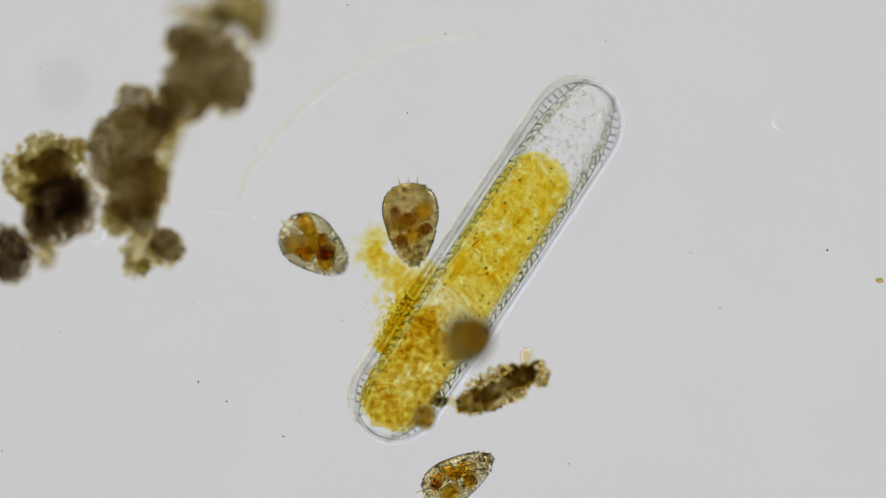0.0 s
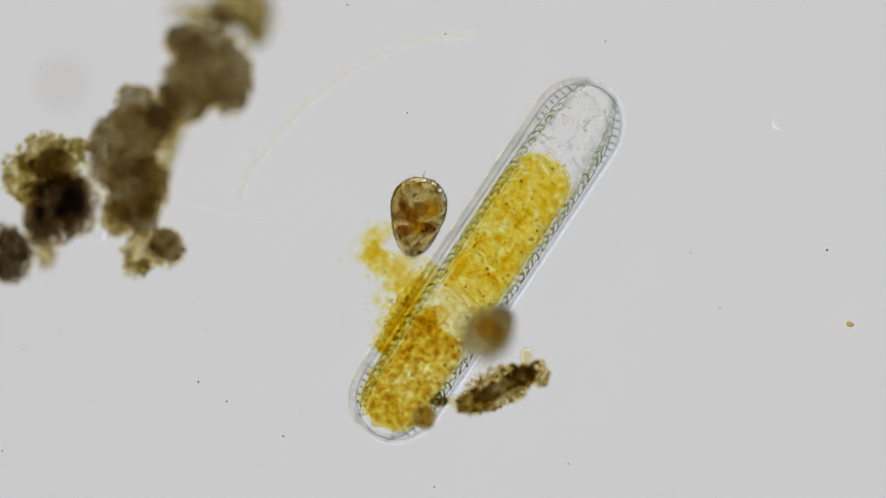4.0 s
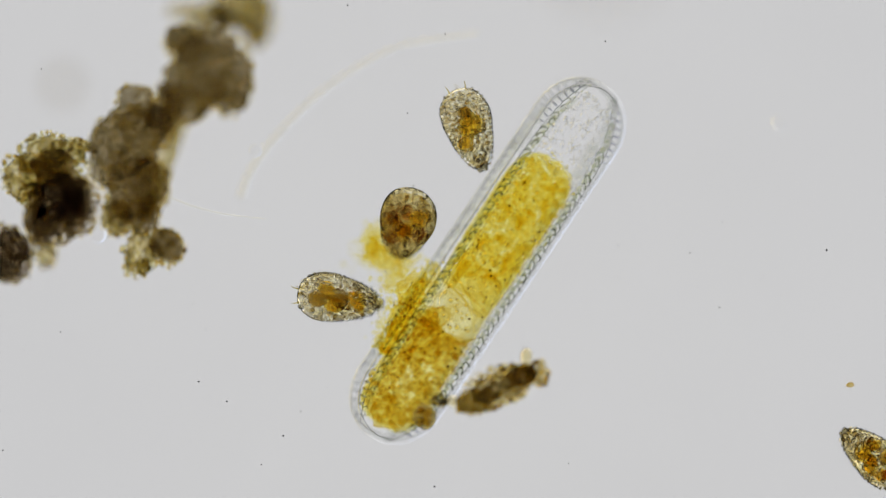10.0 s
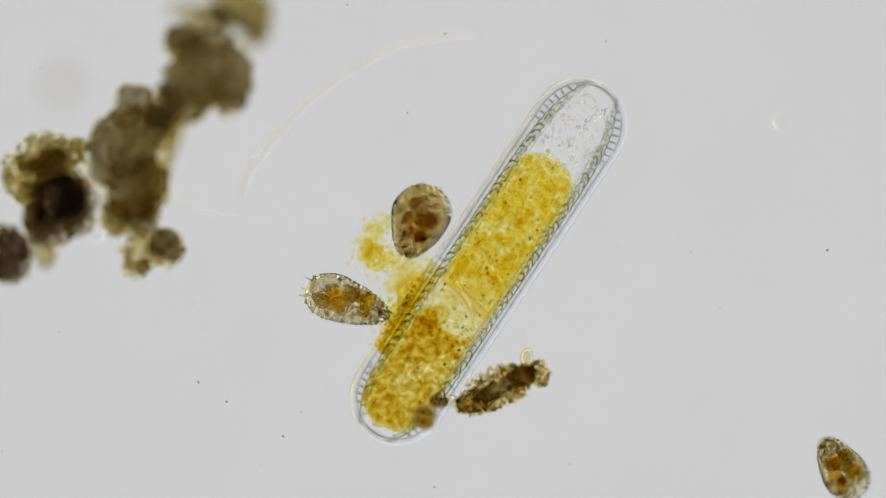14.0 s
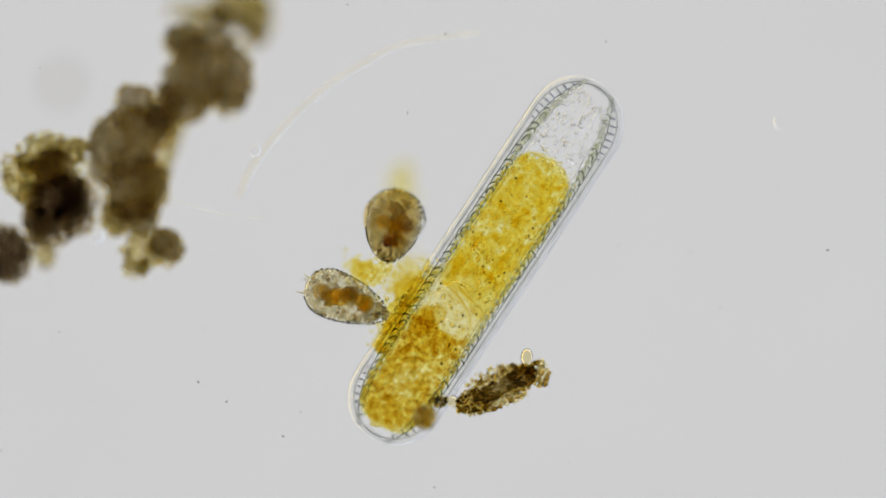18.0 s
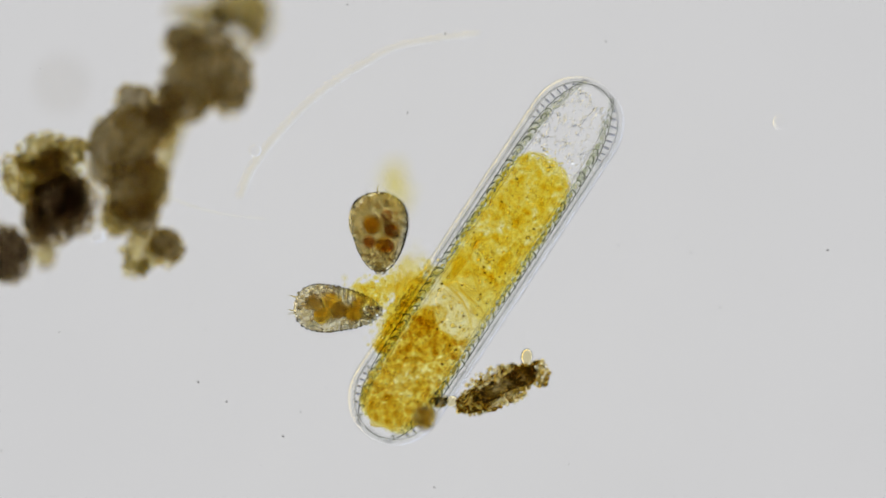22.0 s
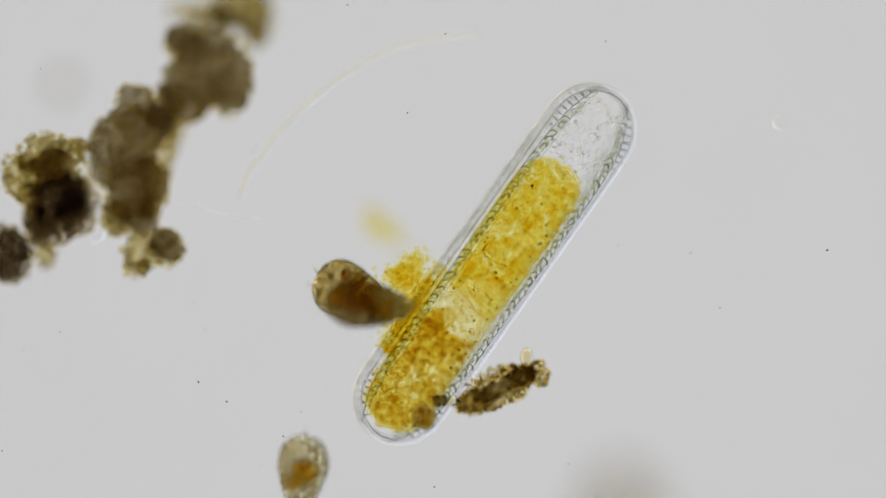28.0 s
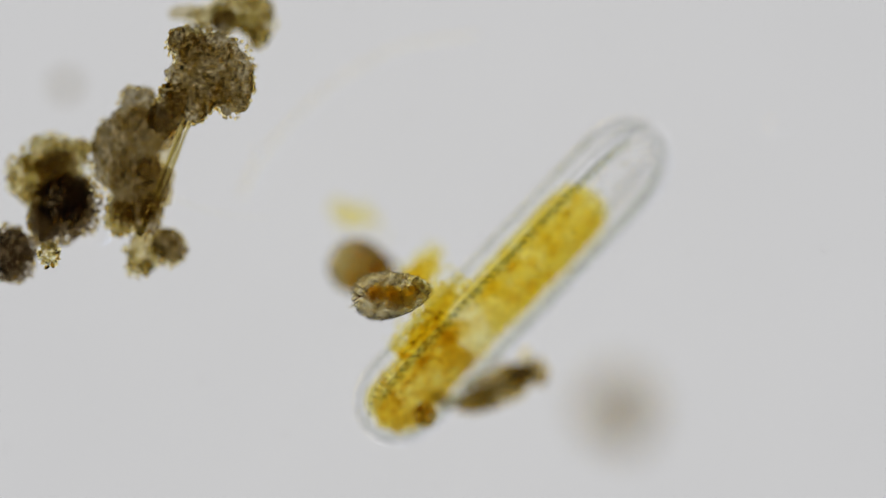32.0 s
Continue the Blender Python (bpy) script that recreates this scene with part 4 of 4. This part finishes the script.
    walk(darter, [swim(0, 812, 845, 32), swim(0.1, 873, 816, 28), swim(0.2, 933, 830, -2), swim(0.3, 970, 824, 8), swim(0.4, 990, 828, -15), swim(0.5, 1014, 838, -28), swim(0.6, 1038, 854, -32), swim(0.7, 1067, 862, -28),
                  swim(0.8, 1095, 878, -10), swim(0.9, 1160, 888, 0), swim(1.0, 1240, 882, 8), swim(1.1, 1321, 852, 22), swim(1.2, 1365, 816, 32), swim(1.3, 1414, 780, 36), swim(1.4, 1466, 711, 38),
                  swim(1.5, 1491, 687, 35), swim(1.6, 1519, 663, 32), swim(1.7, 1550, 650, 28), swim(1.9, 1660, 620, 20), swim(3.0, 1800, 600, 60), swim(4.4, 1700, 560, 140), swim(5.1, 1480, 590, 195),
                  swim(5.5, 1337, 642, 230, 0.02, 45), swim(5.75, 1390, 710, 285, 0.02, 30), swim(6.0, 1475, 757, 322, 0.03, 20), swim(6.2, 1511, 780, 335), swim(6.4, 1580, 778, 350), swim(6.8, 1660, 740, 400),
                  swim(7.3, 1640, 640, 480), swim(7.6, 1568, 652, 550), swim(7.8, 1519, 707, 585), swim(8.0, 1510, 727, 590, 0, 48), swim(8.2, 1495, 751, 605, 0, 35), swim(8.4, 1523, 796, 645), swim(8.6, 1530, 828, 640),
                  swim(8.8, 1543, 865, 645), swim(9.0, 1562, 930, 650), swim(9.4, 1660, 930, 730), swim(9.7, 1650, 850, 800), swim(10.0, 1545, 808, 860), swim(10.2, 1511, 780, 880), swim(10.4, 1470, 796, 930),
                  swim(10.5, 1446, 826, 945), swim(10.6, 1438, 832, 970), swim(10.8, 1438, 868, 990), swim(11.0, 1487, 882, 1050), swim(11.3, 1580, 900, 1100), swim(11.7, 1650, 800, 1180), swim(12.0, 1546, 735, 1260),
                  swim(12.2, 1483, 731, 1275), swim(12.4, 1414, 792, 1305), swim(12.6, 1386, 836, 1310), swim(12.8, 1374, 868, 1325), swim(13.0, 1376, 927, 1355), swim(13.25, 1415, 905, 1430), swim(13.5, 1450, 862, 1480),
                  swim(13.8, 1475, 832, 1530), swim(14.0, 1487, 826, 1560, 0, 42), swim(14.2, 1450, 800, 1590), swim(14.4, 1406, 782, 1605), swim(14.5, 1378, 780, 1620), swim(15.0, 1260, 850, 1680), swim(15.6, 1230, 1040, 1720),
                  swim(18, 1300, 1200, 1760), swim(32, 1350, 1250, 1780)])
    walk(circler, [swim(0, 833, 598, 20, 0.14, 70), swim(1.5, 838, 600, 25, 0.14, 68), swim(2, 860, 608, 40, 0.12, 62), swim(2.5, 866, 611, 60, 0.12, 55), swim(3, 848, 590, 20, 0.12, 42), swim(3.5, 856, 598, 35, 0.13, 66),
                   swim(4.5, 880, 560, 45, 0.12, 45), swim(5.5, 933, 505, 60, 0.10, 30), swim(6, 1002, 412, 70, 0.10, 35), swim(6.2, 1026, 366, 65, 0.10, 40), swim(6.4, 1050, 323, 20, 0.10, 60), swim(6.5, 1054, 325, -20, 0.08, 55),
                   swim(6.6, 1067, 360, -50, 0.04, 30), swim(6.8, 1119, 380, -8), swim(7.0, 1163, 299, 60), swim(7.2, 1139, 246, 120), swim(7.4, 1123, 194, 148), swim(7.6, 1075, 176, 165, 0.03), swim(7.8, 1034, 190, 178, 0.06),
                   swim(8.0, 1006, 174, 190, 0.07), swim(8.2, 937, 194, 220, 0.06), swim(8.4, 860, 254, 252, 0.04), swim(8.6, 816, 263, 280), swim(8.8, 816, 246, 278), swim(9.0, 817, 262, 272), swim(9.2, 824, 230, 305),
                   swim(9.4, 828, 214, 338), swim(9.6, 856, 194, 370), swim(9.8, 844, 194, 330, 0, 35), swim(10.0, 832, 230, 288), swim(10.2, 804, 283, 276), swim(10.4, 820, 206, 328), swim(10.6, 881, 182, 362), swim(10.8, 897, 154, 372),
                   swim(11.0, 865, 149, 325), swim(11.2, 844, 190, 282), swim(11.4, 832, 246, 278, 0.1, 30), swim(11.6, 846, 297, 300, 0.17, 50), swim(11.8, 968, 432, 310, 0.22, 30), swim(12.0, 998, 598, 278, 0.22, 10),
                   swim(12.2, 982, 776, 285, 0.2, 20), swim(12.4, 1058, 872, 320, 0.2), swim(12.8, 1150, 1000, 330, 0.1), swim(15, 900, 1150, 400), swim(19, 600, 1150, 440), swim(22.0, 530, 1000, 450), swim(22.4, 533, 865, 450),
                   swim(22.6, 521, 836, 448), swim(22.8, 525, 792, 405), swim(23.0, 570, 797, 357, 0, 20), swim(23.2, 602, 828, 366), swim(23.4, 626, 842, 396), swim(23.6, 606, 842, 396), swim(23.8, 610, 828, 408), swim(24.0, 606, 792, 420),
                   swim(24.2, 598, 820, 380), swim(24.4, 654, 852, 388), swim(24.6, 727, 836, 414), swim(24.8, 776, 814, 455, 0.08, 10), swim(25.0, 707, 735, 470, 0.11, 20), swim(25.2, 687, 665, 450, 0.11, 20), swim(25.4, 683, 612, 435, 0.1, 30),
                   swim(25.5, 670, 574, 430, 0.1, 30), swim(26.0, 610, 545, 480, 0.12, 20), swim(26.5, 540, 590, 550, 0.1), swim(27.0, 560, 710, 610, 0.05), swim(27.5, 578, 777, 596), swim(27.7, 540, 786, 595), swim(27.8, 533, 800, 600, 0, 10),
                   swim(28.0, 535, 841, 625, 0.04, 30), swim(28.2, 560, 875, 650, 0.05, 20), swim(28.5, 590, 1000, 660), swim(32, 600, 1150, 660)])
    walk(floater, [swim(0, 1300, -300, -60, 1.2), swim(9.6, 1000, -250, -60, 1.2), swim(10.2, 1080, -60, -60, 1.2, 30), swim(10.4, 1107, 40, -60, 1.2, 30), swim(10.6, 1171, 150, -60, 1.2, 30), swim(10.8, 1208, 205, -58, 1.2, 30), swim(11, 1232, 283, -52, 1.2, 30),
                   swim(11.2, 1280, 331, -48, 1.2, 30), swim(11.4, 1349, 392, -46, 1.2, 30), swim(11.6, 1395, 460, -60, 1.2, 30), swim(11.8, 1412, 562, -70, 1.2, 30), swim(12, 1440, 638, -55, 1.2, 30), swim(12.5, 1590, 790, -40, 1.2, 30),
                   swim(13.2, 1800, 950, -60, 1.2), swim(20, 1400, 1250, -140, 0.8), swim(27, 1040, 1150, -225, 0.7), swim(27.8, 1070, 990, -265, 0.72), swim(28.0, 1100, 905, -270, 0.72, 40), swim(28.2, 1127, 828, -268, 0.72, 40),
                   swim(28.5, 1127, 768, -260, 0.72, 50), swim(28.8, 1107, 640, -262, 0.72, 50), swim(29, 1115, 586, -280, 0.72, 50), swim(29.2, 1180, 505, -310, 0.72, 50), swim(29.5, 1240, 475, -340, 0.72, 50), swim(29.7, 1293, 485, -350, 0.72, 50),
                   swim(30, 1349, 480, -390, 0.72, 50), swim(30.2, 1400, 549, -430, 0.72, 50), swim(30.5, 1349, 658, -480, 0.72, 50), swim(30.7, 1240, 687, -520, 0.72, 50), swim(31, 1115, 646, -560, 0.72, 50), swim(31.2, 1042, 582, -590, 0.72, 50),
                   swim(31.4, 1020, 520, -640, 0.72, 50), swim(31.6, 1004, 505, -680, 0.72, 50), swim(31.8, 998, 578, -740, 0.72, 50), swim(32, 1103, 737, -780, 0.72, 50)])
    walk(bit, [swim(0, 672, 434, 0, -0.05), swim(6, 674, 430, 10, -0.05), swim(13, 675, 424, 20, -0.04), swim(14.5, 680, 405, 25, 0.06), swim(16.5, 712, 328, 40, 0.17), swim(19, 725, 325, 50, 0.19), swim(22, 712, 322, 60, 0.18), swim(23, 720, 325, 70, 0.18), swim(24, 705, 333, 75, 0.18), swim(25.5, 702, 342, 80, 0.18),
               swim(27.5, 690, 386, 90, 0.2), swim(28, 680, 390, 95, 0.2), swim(29, 658, 392, 105, 0.22), swim(30, 640, 386, 110, 0.24), swim(31, 640, 382, 115, 0.26), swim(32, 622, 367, 120, 0.28)])
    walk(scrap, [swim(0, 680, 460, 0, -0.03), swim(6, 678, 452, 10, -0.03), swim(9, 680, 446, 15, -0.03), swim(13, 674, 447, 20, -0.02), swim(14.5, 668, 450, 20, 0.03), swim(16.5, 655, 468, 40, 0.02), swim(19, 655, 478, 45, 0.01), swim(22, 660, 510, 60),
                 swim(23, 662, 515, 62), swim(25.5, 690, 505, 70), swim(28, 715, 475, 80), swim(32, 745, 470, 90)])
    walk(crumb, [swim(0, 1556, 497), swim(0.5, 1550, 503, 30), swim(1.5, 1539, 530, 60), swim(2, 1505, 530, 90), swim(3, 1515, 549, 130), swim(3.5, 1515, 570, 150), swim(6, 1382, 580, 220), swim(7, 1361, 594, 260), swim(7.5, 1386, 602, 280),
                 swim(8, 1410, 614, 300), swim(9, 1423, 648, 340), swim(9.5, 1426, 675, 360), swim(10.4, 1559, 690, 390), swim(11, 1531, 723, 420), swim(11.4, 1519, 731, 440), swim(12, 1565, 755, 460), swim(13, 1680, 800, 480), swim(32, 1700, 820, 490)])


motions()
